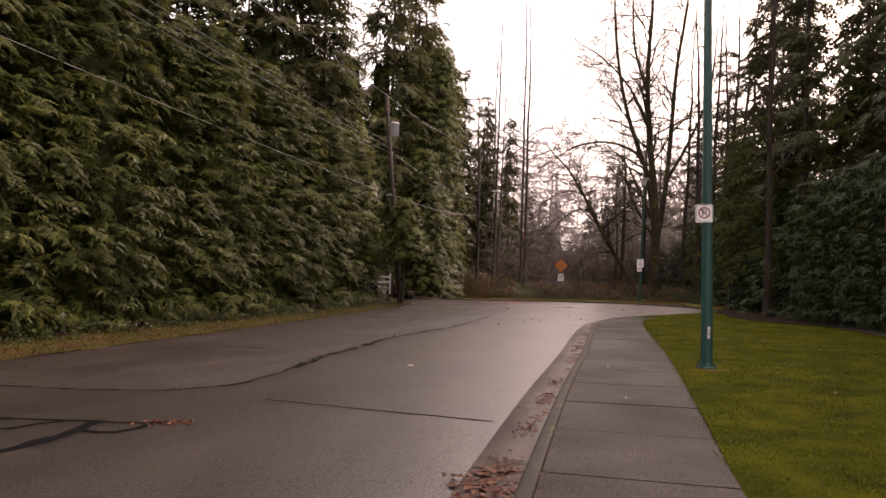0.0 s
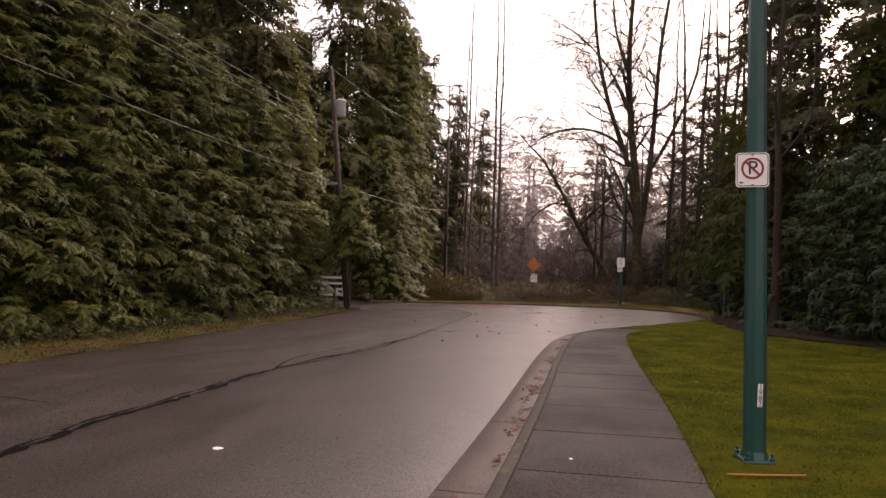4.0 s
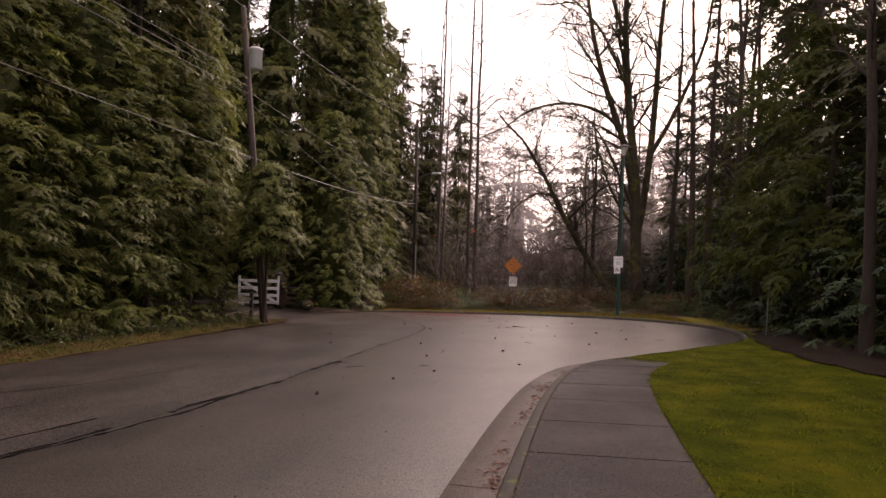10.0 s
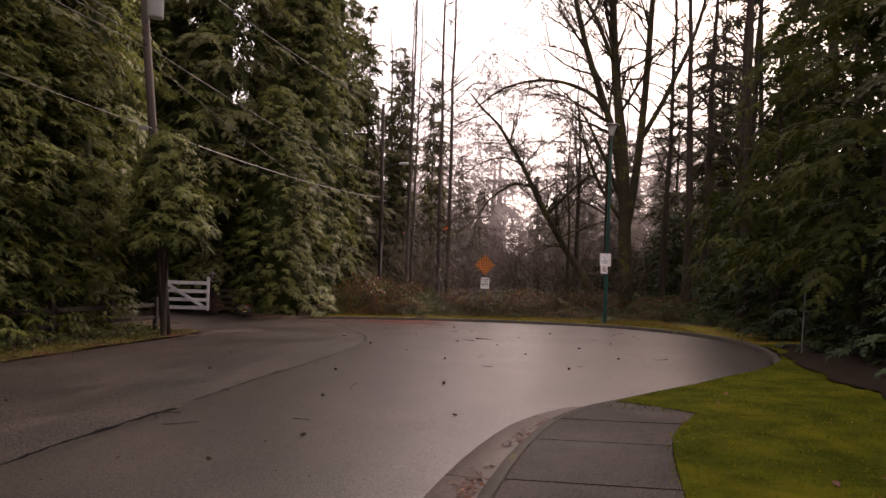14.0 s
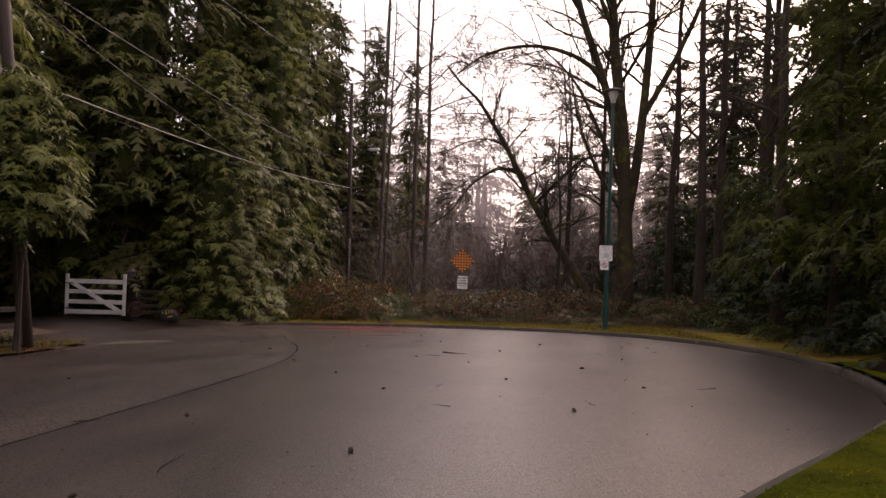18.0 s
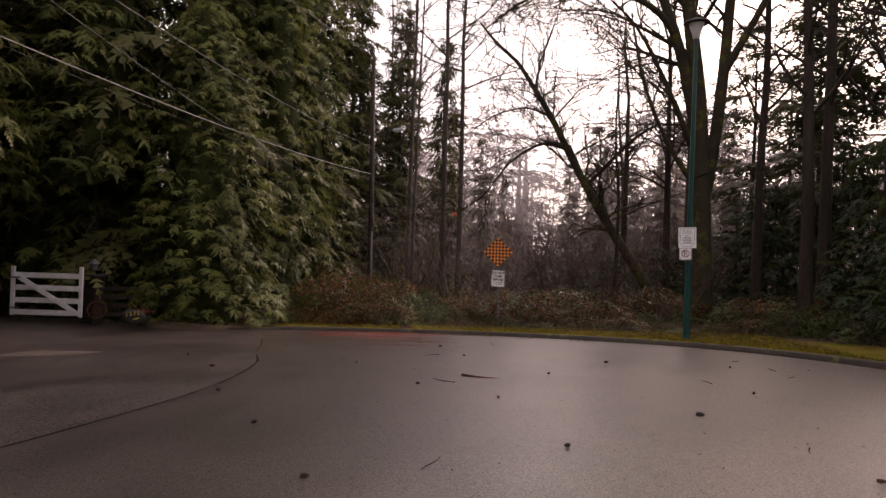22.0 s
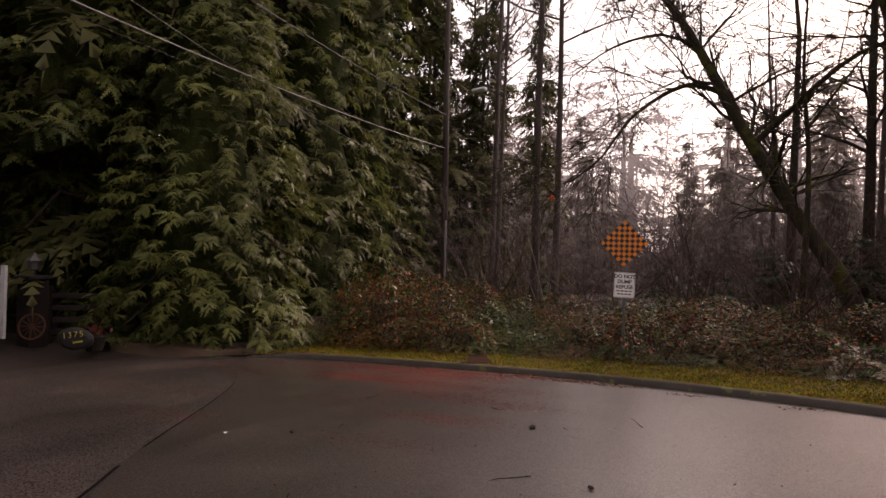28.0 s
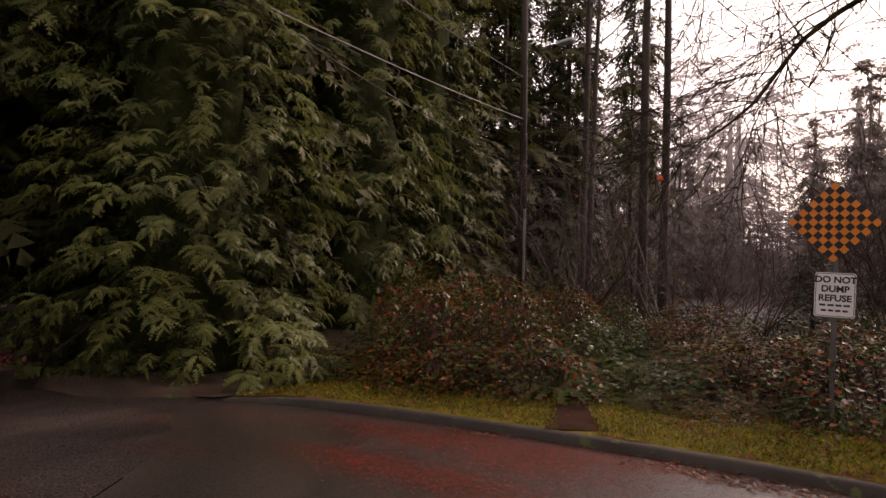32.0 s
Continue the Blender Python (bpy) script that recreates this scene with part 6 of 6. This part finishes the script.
for row, y0 in enumerate((50.9, 52.3, 53.9, 55.7, 58.0, 61.0)):
    for i, x in enumerate(np.arange(-11.4 + 0.7 * (row % 2), 9.5, 1.45)):
        yb = y0 + 0.35 * math.sin(i * 2.7 + row) - (0.035 * max(0, x) ** 1.6 if row < 3 else 0) + (0.5 if row == 0 and x < -8 else 0)
        if abs(x + 6.0) < 0.72 and yb < 54.5:
            continue
        if abs(x + 2.67) < 0.75 and yb < 51.2:
            yb += 0.55
        green = g.random() < (0.3 if x < -1.5 else 0.5)
        s = (0.62 if row == 0 else 0.75) + 0.45 * g.random()
        sz = s * (1.12 if x < -6.3 else 0.78) * (0.62 if row == 0 else 1.0) * (0.55 + 0.8 * g.random())
        (ss if green else sb).append((int(g.integers(0, 2 if green else 3)), x, yb, g.random() * 360, s, sz))
stand(brambles, sb, group="bramble thicket beyond the kerb")
stand(salals, ss + [(0, 6.9, 50.2, 0, 1, 1.0), (1, 7.9, 48.4, 60, 0.9, 0.9), (0, 7.6, 46.4, 80, 0.7, 0.7), (1, 7.6, 43.0, 80, 0.6, 0.6), (0, 8.0, 40.0, 10, 0.7, 0.7), (1, -10.9, 50.6, 40, 0.6, 0.5)], group="salal undergrowth")
ivy = bush("ground_cover", "low glossy ground cover at the hedge's foot", "salal", 0.75, 0.35, 520, 230, (0.05, 0.09), 8)
stand([ivy], [(0, -11.95 + 0.15 * math.sin(i * 2.1), y, i * 55, 0.8 + 0.3 * abs(math.sin(i * 1.3)), 0.8 + 0.5 * abs(math.sin(i * 2.2))) for i, y in enumerate(np.arange(4, 37, 1.25))], lambda x, y: float(road_z(x, y)) + 0.1, "ground cover along the screen")
FERN, FERN_F = spray(11, 0.9, 0.30, 0.06)
fern = thing("sword_fern", "arching green sword fern beside the footpath", "fern")
n = 22
a = np.arange(n) * 2.4
v, f = strew(FERN, FERN_F, np.zeros((n, 3)), np.column_stack([np.cos(a), np.sin(a), 0.75 + 0.4 * rng.random(n)]), np.tile([0, 0, 1.0], (n, 1)), 0.75 + 0.3 * rng.random(n))
tagged(put("fronds", fast_mesh("fronds", v, f, M["fern"]), fern), kind="stuff")
stand([fern], [(0, -6.6, 51.6, 0, 0.9, 0.9), (0, -6.4, 53.0, 50, 1.1, 1.1), (0, -4.7, 52.6, 100, 0.9, 0.8), (0, -7.4, 54.2, 150, 1.2, 1.2), (0, -0.6, 51.8, 20, 0.8, 0.8), (0, 1.6, 50.6, 70, 0.9, 0.9), (0, -6.3, 55.5, 130, 1.2, 1.2), (0, 3.8, 49.8, 200, 0.8, 0.7), (0, -4.95, 51.4, 30, 0.7, 0.6), (0, -6.15, 52.3, 220, 0.9, 0.8), (0, -5.2, 53.2, 260, 0.9, 0.8), (0, -5.9, 54.3, 310, 1.0, 0.9), (0, -4.8, 54.6, 350, 1.0, 0.8), (0, -5.6, 56.0, 80, 1.1, 0.9)], group="sword ferns")


def twiggy(name, label, h, stems, seed, mat="twig", depth=2):
    g = np.random.default_rng(seed)
    ob = thing(name, label, "shrub")
    segs = []
    for i in range(stems):
        a = i * 2.4
        grow(segs, (math.cos(a) * 0.15, math.sin(a) * 0.15, 0), (math.cos(a) * 0.45, math.sin(a) * 0.45, 1), h * (0.55 + 0.35 * g.random()), 0.022, depth, g, 0.42, 0.0, (1, 3), 4, 0.55, 0.004)
    v, f = tubes(segs, 3)
    tagged(put("stem_tangle", fast_mesh("stem_tangle", v, f, M[mat]), ob), kind="stuff")
    return ob


shrubs = [twiggy("bare_shrub", "dense leafless red-brown shrub", 3.6, 6, 240 + i) for i in range(2)]
stand(shrubs, [(0, 0.8, 53.6, 0, 1, 1.0), (1, 1.6, 52.3, 80, 0.8, 0.85), (0, -1.0, 56.5, 130, 1.1, 1.1), (1, 3.6, 51.6, 200, 0.8, 0.8), (0, -4.0, 59.0, 20, 1.2, 1.1), (1, -1.0, 60.5, 100, 1.3, 1.3), (0, 2.8, 58.5, 60, 1.3, 1.3), (1, 5.4, 57, 20, 1.2, 1.1), (0, -8.8, 57.0, 20, 1.0, 0.9),
               (1, -6.2, 63.5, 10, 1.3, 1.1), (0, -9.8, 62, 30, 1.2, 1.2), (1, 0.6, 65, 40, 1.5, 1.4), (0, 4.4, 64, 70, 1.5, 1.4), (1, 7.2, 61, 150, 1.4, 1.4)] + [(i % 2, -8.5 + 16 * ((i * 0.618) % 1), 59 + 12 * ((i * 0.37) % 1), i * 71, 1.3, 0.9 + 0.5 * ((i * 0.73) % 1)) for i in range(4)], group="bare shrubs")
thicket = [twiggy("bare_sapling", "tall thin leafless sapling in the thicket", 7.5, 4, 250 + i, "bark_pale", 2) for i in range(2)]
gt = np.random.default_rng(260)
stand(thicket, [(i % 2, -10 + 18 * ((i * 0.618) % 1), 58 + 14 * gt.random(), gt.random() * 360, 0.8 + 0.5 * gt.random(), 0.6 + 0.5 * gt.random()) for i in range(20)], group="thicket of bare saplings")

# ---- grass, leaves and litter ----
BLADE = np.array([(-0.22, 0, 0), (0.22, 0, 0), (0.05, 0.95, 0.75)])
BLADE_F = [(0, 1, 2)]


def scatter_blades(name, label, pts, height, size, mat, seed, category="grass"):
    g = np.random.default_rng(seed)
    n = len(pts)
    at = np.column_stack([pts, height(pts[:, 0], pts[:, 1])])
    a = g.random(n) * 6.283
    v, f = strew(BLADE, BLADE_F, at, np.column_stack([np.cos(a), np.sin(a), np.zeros(n)]), np.tile([0, 0, 1.0], (n, 1)), size[0] + (size[1] - size[0]) * g.random(n))
    return tagged(put(name, fast_mesh(name, v, f, M[mat])), label, category, kind="stuff")


def inside(n, x0, x1, y0, y1, keep, seed):
    g = np.random.default_rng(seed)
    p = np.column_stack([x0 + (x1 - x0) * g.random(n), y0 + (y1 - y0) * g.random(n)])
    return p[keep(p[:, 0], p[:, 1], g.random(n))]


lawn_pts = inside(140000, 1.2, 9.4, 3.0, 33, lambda x, y, r: (lawn_keep(x, y)) & (r < np.clip(1.1 - (y - 6) / 34, 0.25, 1)), 300)
scatter_blades("grass", "short mossy grass on the lawn", lawn_pts, lawn_height, (0.016, 0.040), "blade", 301)
edge_pts = inside(26000, 1.0, 2.8, 2.0, 27.0, lambda x, y, r: np.abs(x - x_at(RIGHT, y) + 0.01 + 0.03 * np.sin(y * 5)) < 0.07 * r ** 2, 308)
scatter_blades("edge_grass", "uneven grass creeping over the pavement's edge", edge_pts, lambda x, y: road_z(x, y) + 0.126, (0.015, 0.035), "blade_bank", 309)
scatter_blades("verge_grass", "yellowing tufts of grass on the verge", inside(16000, -12, -9.9, 6, 38.5, lambda x, y, r: (x < x_at(WEST, y) - 0.05 * r), 302), lambda x, y: road_z(x, y) + 0.012 + 0.09 * np.clip((-10.3 - x) / 1.2, 0, 1), (0.03, 0.09), "blade_dry", 303)
far_edge = KB[kerb_far_i][::-1]
far_keep = lambda x, y, r: (y > np.interp(x, far_edge[:, 0], far_edge[:, 1]) + 0.02) & (y < 51.2 - 0.03 * np.maximum(x, 0) ** 1.5 + r) & (np.abs(x + 5.45 + 0.33 * (y - 49)) > 0.26)
scatter_blades("verge_grass_far", "tufted green and yellow grass behind the kerb", inside(120000, -11, 5.9, 42, 52, far_keep, 304), land_z, (0.025, 0.07), "blade_bank", 305)
scatter_blades("moss_tufts", "bright moss tufts along the kerb's back", inside(3500, -0.3, 1.3, 2, 27.5, lambda x, y, r: np.abs(x - x_at(left_run, y) - 0.0) < 0.05 * r, 306), lambda x, y: road_z(x, y) + 0.12, (0.012, 0.03), "blade", 307, "moss")


def scatter_leaves(name, label, pts, height, size, mat, seed, category="leaves", flat=0.25, template=LEAF, faces=LEAF_F):
    g = np.random.default_rng(seed)
    n = len(pts)
    at = np.column_stack([pts, height(pts[:, 0], pts[:, 1]) + 0.012])
    a = g.random(n) * 6.283
    v, f = strew(template, faces, at, np.column_stack([np.cos(a), np.sin(a), g.normal(0, flat * 0.5, n)]), np.column_stack([g.normal(0, flat, n), g.normal(0, flat, n), np.ones(n)]), size[0] + (size[1] - size[0]) * g.random(n))
    return tagged(put(name, fast_mesh(name, v, f, M[mat])), label, category, kind="stuff")


def blotches(centres, n, seed, spread=(0.3, 0.2)):
    g = np.random.default_rng(seed)
    out = []
    for x, y, w in centres:
        k = int(n * w)
        out.append(np.column_stack([x + g.normal(0, spread[0] * (0.6 + w), k), y + g.normal(0, spread[1] * (0.6 + w), k)]))
    return np.vstack(out)


gk = np.random.default_rng(310)
gy = gk.uniform(3, 27, 90)
gl = blotches([(float(x_at(left_run, y)) - 0.15 - 0.06 - 0.13 * gk.random(), y, 0.15 + 0.9 * gk.random() ** 2) for y in gy], 30, 311, (0.035, 0.10))
scatter_leaves("gutter_leaves", "wet brown dead leaves lying in the gutter", gl, lambda x, y: road_z(x, y), (0.025, 0.075), "dead_leaf", 312)
scatter_leaves("verge_leaves", "fallen brown leaves along the mossy verge", inside(1500, -11.8, -9.6, 4, 38, lambda x, y, r: r < np.clip((-9.4 - x) / 2, 0, 1), 313), lambda x, y: road_z(x, y) + 0.05, (0.04, 0.09), "dead_leaf", 314)
scatter_leaves("bank_leaves", "fallen leaves on the far mossy bank", inside(9500, -10.5, 6, 44, 53.5, lambda x, y, r: far_keep(x, y - 0.6 - 1.2 * r, r), 315), lambda x, y: land_z(x, y) + 0.02, (0.03, 0.09), "dead_leaf", 316)
scatter_leaves("kerb_leaves", "dead leaves drifted against the far kerb", blotches([(-3.6, 48.25, 1), (-3.0, 48.15, 1), (-4.2, 48.4, 0.8), (-2.4, 48.0, 0.5), (-6.6, 48.6, 0.5), (-1.2, 47.5, 0.3), (0.4, 47.0, 0.25)], 130, 317, (0.22, 0.07)), road_z, (0.04, 0.09), "dead_leaf", 318)
NEEDLE = np.array([(-0.05, 0, 0), (0.05, 0, 0), (0.10, 0.55, 0.02), (0.0, 1.0, 0)])
NEEDLE_F = [(0, 1, 2), (0, 2, 3)]
red = np.vstack([blotches([(-8.0, 48.2, 0.6), (-7.4, 47.9, 0.8), (-6.6, 48.3, 1), (-5.9, 48.1, 1), (-6.9, 46.8, 0.7), (-7.6, 46.9, 0.5), (-6.5, 46.6, 0.9), (-5.7, 46.7, 1), (-5.3, 47.5, 0.8), (-4.9, 45.6, 0.9), (-4.5, 46.4, 0.8), (-3.8, 45.2, 0.6), (-4.3, 43.9, 0.6), (-5.2, 48.3, 0.9), (-4.6, 48.25, 0.8), (-5.6, 47.7, 0.9)], 2100, 320, (0.46, 0.17)),
                 blotches([(-4.5, 42.5, 0.35), (-9.2, 46.0, 0.3), (-10.6, 46.8, 0.4), (-8.5, 44.2, 0.25), (-7.6, 42.6, 0.2), (-10.2, 44.0, 0.2), (-9.6, 47.8, 0.5), (-6.2, 44.6, 0.2)], 1100, 329, (0.55, 0.2))])
scatter_leaves("red_needles", "rust-red cedar needles washed across the asphalt", red, road_z, (0.018, 0.055), "red_needle", 321, "needles", 0.12, NEEDLE, NEEDLE_F)
edge_red = inside(15000, -11.3, -6.5, 5, 40, lambda x, y, r: r < np.exp(-np.abs(x - x_at(WEST, y) - 0.1) / (0.35 + 0.3 * np.sin(y * 0.9) ** 2)) * 0.8 + 0.02, 322)
scatter_leaves("edge_needles", "brown needles along the old asphalt's edge", edge_red, lambda x, y: road_z(x, y) + 0.05 * (x < x_at(WEST, y)), (0.02, 0.06), "dead_leaf", 323, "needles", 0.12)
scatter_leaves("kerb_needles", "line of rust-orange needles in the kerb's joint", inside(9000, -0.3, 1.0, 3, 25, lambda x, y, r: np.abs(x - x_at(left_run, y) - 0.02 - 0.015 * np.sin(y * 3)) < 0.045 * r, 330), lambda x, y: road_z(x, y) + 0.118, (0.018, 0.045), "dead_leaf", 331, "needles", 0.15)
scatter_leaves("crack_leaves", "small drift of orange needles by the tar", blotches([(-4.05, 6.62, 0.8), (-3.9, 6.7, 0.5)], 60, 332, (0.10, 0.05)), road_z, (0.04, 0.08), "dead_leaf", 333)
scatter_leaves("gutter_pile", "heap of orange and brown leaves in the gutter", blotches([(-0.46, 5.75, 1), (-0.55, 5.55, 1), (-0.42, 6.15, 0.5), (-0.4, 5.3, 0.8)], 70, 334, (0.07, 0.13)), lambda x, y: road_z(x, y) + 0.01, (0.05, 0.11), "dead_leaf", 335)
scatter_leaves("lawn_leaves", "a few brown leaves lying on the lawn", inside(60, 1.9, 6, 6, 29, lambda x, y, r: r < 0.7, 324), lambda x, y: lawn_height(x, y) + 0.02, (0.05, 0.11), "dead_leaf", 325)
scatter_leaves("road_leaves", "scattered small leaves and needles on the asphalt", inside(1500, -9, 5, 12, 47, lambda x, y, r: (np.hypot(x + 3.4, y - 38) < 9.8) | (x < -1), 326), road_z, (0.012, 0.045), "dead_leaf", 327)
scatter_leaves("hanging_leaves", "last orange leaves on a bare stem", np.array([[-11.34, 68.4], [-11.25, 68.35], [-11.4, 68.45], [-7.4, 66.0], [-7.45, 66.1]]), lambda x, y: np.where(x < -9, 1.9, 2.2), (0.3, 0.45), "orange_leaf", 328, flat=0.9)

# cones, sticks, paint drops
cone_at = [(-3.1, 22.6), (-2.4, 24.3), (-1.9, 25.4), (-1.0, 29.4), (-0.4, 26.8), (-2.6, 27.8), (-3.4, 30.6), (-1.6, 33.0), (-2.9, 34.6), (-4.4, 36.3), (0.2, 34.4), (-0.7, 36.7), (1.6, 36.2), (2.6, 38.0), (-3.8, 39.9), (-6.0, 38.6), (-7.6, 40.2), (-2.1, 41.8), (0.8, 41.4), (3.0, 41.2), (-5.6, 42.4), (-3.1, 43.9), (-8.8, 36.0), (-7.0, 33.0), (-5.9, 30.2), (-6.8, 26.4), (-2.0, 37.6), (1.2, 31.8), (2.4, 33.9), (-0.2, 39.3)]
cone_bm = bmesh.new()
lathe(cone_bm, [(0.012, -0.045), (0.024, -0.03), (0.019, -0.026), (0.027, -0.008), (0.021, -0.003), (0.024, 0.014), (0.017, 0.018), (0.015, 0.035), (0.004, 0.048)], 8)
cone_me = bm_mesh("fir_cone", cone_bm, M["cone"])
for i, (x, y) in enumerate(cone_at):
    c = put("fir_cone", cone_me, None, "", pose(x, y, float(road_z(x, y)) + 0.02, 88, 0, i * 67))
    c.scale = (0.7, 0.7, 0.7) if i % 3 else (1, 1, 1)
    tagged(c, "small dark fir cone lying on the asphalt", "cone", "fir cones")
for i in range(34):
    x, y = rnd.uniform(-7, 4), rnd.uniform(24, 45)
    if math.hypot(x + 3.4, y - 38) > 9 and x > -1.2:
        continue
    g2 = np.random.default_rng(400 + i)
    segs = []
    grow(segs, (0, 0, 0.012), (1, 0, 0), 0.16 + 0.22 * g2.random(), 0.006, 1, g2, 0.25, 0.0, (0, 2), 3, 0.4, 0.003)
    s = np.array(segs)
    s[:, 2] = s[:, 5] = 0.008
    v, f = tubes(s, 4)
    tagged(put("twig", fast_mesh("twig", v, f, M["bark"]), None, "", pose(x, y, float(road_z(x, y)), 0, 0, rnd.uniform(0, 360))), "thin broken twig lying on wet asphalt", "twig", "fallen twigs")
stick = thing("cedar_frond", "curved rust-red fallen cedar frond on the asphalt", "frond", pose(-1.55, 38.66, float(road_z(-1.55, 38.66)) + 0.012, 0, 0, -8))
segs, pl, wl2 = stem_line([(0, 0.02, 0.01), (0.2, -0.03, 0.012), (0.42, -0.03, 0.012), (0.66, 0.03, 0.01)], 0.022, 0.006, 0.08)
v, f = tubes(segs, 6)
put("stem", fast_mesh("stem", v, f, M["dead_leaf"]), stick)
n = 60
gs = np.random.default_rng(33)
at = np.column_stack([gs.uniform(0, 0.66, n), gs.normal(0, 0.02, n), np.full(n, 0.006)])
v, f = strew(NEEDLE, NEEDLE_F, at, np.column_stack([np.ones(n), gs.normal(0, 0.5, n), np.zeros(n)]), np.tile([0, 0, 1.0], (n, 1)), np.full(n, 0.09))
tagged(put("needles", fast_mesh("needles", v, f, M["red_needle"]), stick), kind="stuff")
for x, y, s in ((-2.94, 11.62, 0.9), (-4.3, 17.6, 0.45), (0.62, 8.9, 0.2), (-3.3, 45.0, 0.35), (-6.3, 42.1, 0.4), (0.45, 11.7, 0.3)):
    bm = lathe(bmesh.new(), [(0.075 * s, 0.0), (0.07 * s, 0.006)], 13)
    for v in bm.verts:
        k = 0.8 + 0.45 * noise.noise(Vector((v.co.x * 30 + x, v.co.y * 30 + y, 0)))
        v.co.x, v.co.y = v.co.x * k, v.co.y * k * 0.8
    zz = float(road_z(x, y)) + (0.127 if x > 0 else 0.001)
    ob = part("paint_drop", bm, M["litter_white"], None, "", False, pose(x, y, zz))
    tagged(ob, "small round spot of white paint", "paint spot")
om = loft("orange_mark", [level(smooth_line([(1.68, 11.47), (1.95, 11.53), (2.3, 11.62)], 0.1), 0.03 + 0.0, lawn_height), level(smooth_line([(1.67, 11.50), (1.94, 11.565), (2.29, 11.65)], 0.1), 0.03, lawn_height)], M["orange_paint"])
tagged(om, "faded orange spray-paint line on the grass", "paint line")

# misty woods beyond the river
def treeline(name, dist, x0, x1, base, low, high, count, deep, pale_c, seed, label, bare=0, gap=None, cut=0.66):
    """A plain far backdrop of tree shapes that glows; mist is put into its colour, paler towards the tree tops."""
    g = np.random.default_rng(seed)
    m, nodes, links, b = material(name + "_mist_glow", 1.0, 0.0)
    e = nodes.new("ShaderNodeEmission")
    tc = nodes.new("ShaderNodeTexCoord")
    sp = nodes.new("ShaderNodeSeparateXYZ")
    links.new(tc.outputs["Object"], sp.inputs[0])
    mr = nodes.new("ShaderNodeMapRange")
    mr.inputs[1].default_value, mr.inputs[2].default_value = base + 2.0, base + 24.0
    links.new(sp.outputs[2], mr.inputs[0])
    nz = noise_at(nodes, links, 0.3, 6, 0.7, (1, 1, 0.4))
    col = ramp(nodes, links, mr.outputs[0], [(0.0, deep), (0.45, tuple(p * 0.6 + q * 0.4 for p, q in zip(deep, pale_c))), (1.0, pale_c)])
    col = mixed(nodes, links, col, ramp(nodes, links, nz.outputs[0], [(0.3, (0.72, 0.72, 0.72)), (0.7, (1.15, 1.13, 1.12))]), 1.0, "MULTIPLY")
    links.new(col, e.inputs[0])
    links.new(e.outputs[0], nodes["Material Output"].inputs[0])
    kinds = []
    for k in range(3):
        kv, kf = tree_mesh_cedar(1.0, 0.125 + 0.03 * k, 500, 0.02, 0.6, (0.05, 0.095), seed + k, False, 0.4, 3, 10, 0.9, 16)
        cv, cf = core_mesh(0.8, 0.125 + 0.03 * k, 0.0, 0.8, seed + k, False, 0.22)
        kinds.append((np.concatenate([kv, cv]), np.concatenate([kf, cf[:, [0, 1, 2]] + len(kv), cf[:, [0, 2, 3]] + len(kv)])))
    v, f, top = [], [], 0
    for i in range(count):
        x, h = x0 + (x1 - x0) * (i + g.random()) / count, low + (high - low) * g.random() ** 1.3
        if gap and gap[0] < x < gap[1]:
            h *= cut
        kv, kf = kinds[i % 3]
        v.append(kv * np.array([h * g.uniform(0.8, 1.3), h * 0.4, h]) + np.array([x, dist - 0.5 - 5 * g.random(), base]))
        f.append(kf + top)
        top += len(kv)
    v, f = np.vstack(v), np.vstack(f)
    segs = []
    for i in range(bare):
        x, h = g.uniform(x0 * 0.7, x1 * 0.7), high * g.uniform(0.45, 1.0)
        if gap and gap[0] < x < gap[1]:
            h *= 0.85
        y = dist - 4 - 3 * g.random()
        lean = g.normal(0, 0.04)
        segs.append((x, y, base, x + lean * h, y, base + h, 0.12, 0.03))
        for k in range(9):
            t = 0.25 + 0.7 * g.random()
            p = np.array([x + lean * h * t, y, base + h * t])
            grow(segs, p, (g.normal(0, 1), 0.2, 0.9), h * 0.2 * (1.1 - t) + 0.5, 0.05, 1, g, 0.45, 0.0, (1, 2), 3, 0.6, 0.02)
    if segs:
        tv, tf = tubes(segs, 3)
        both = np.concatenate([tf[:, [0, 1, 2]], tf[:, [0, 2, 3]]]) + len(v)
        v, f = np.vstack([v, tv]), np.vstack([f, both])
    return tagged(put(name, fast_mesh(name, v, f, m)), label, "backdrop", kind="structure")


GAP = (-6.6, -0.6)
# Farther rows get paler glow colours, in place of real haze.
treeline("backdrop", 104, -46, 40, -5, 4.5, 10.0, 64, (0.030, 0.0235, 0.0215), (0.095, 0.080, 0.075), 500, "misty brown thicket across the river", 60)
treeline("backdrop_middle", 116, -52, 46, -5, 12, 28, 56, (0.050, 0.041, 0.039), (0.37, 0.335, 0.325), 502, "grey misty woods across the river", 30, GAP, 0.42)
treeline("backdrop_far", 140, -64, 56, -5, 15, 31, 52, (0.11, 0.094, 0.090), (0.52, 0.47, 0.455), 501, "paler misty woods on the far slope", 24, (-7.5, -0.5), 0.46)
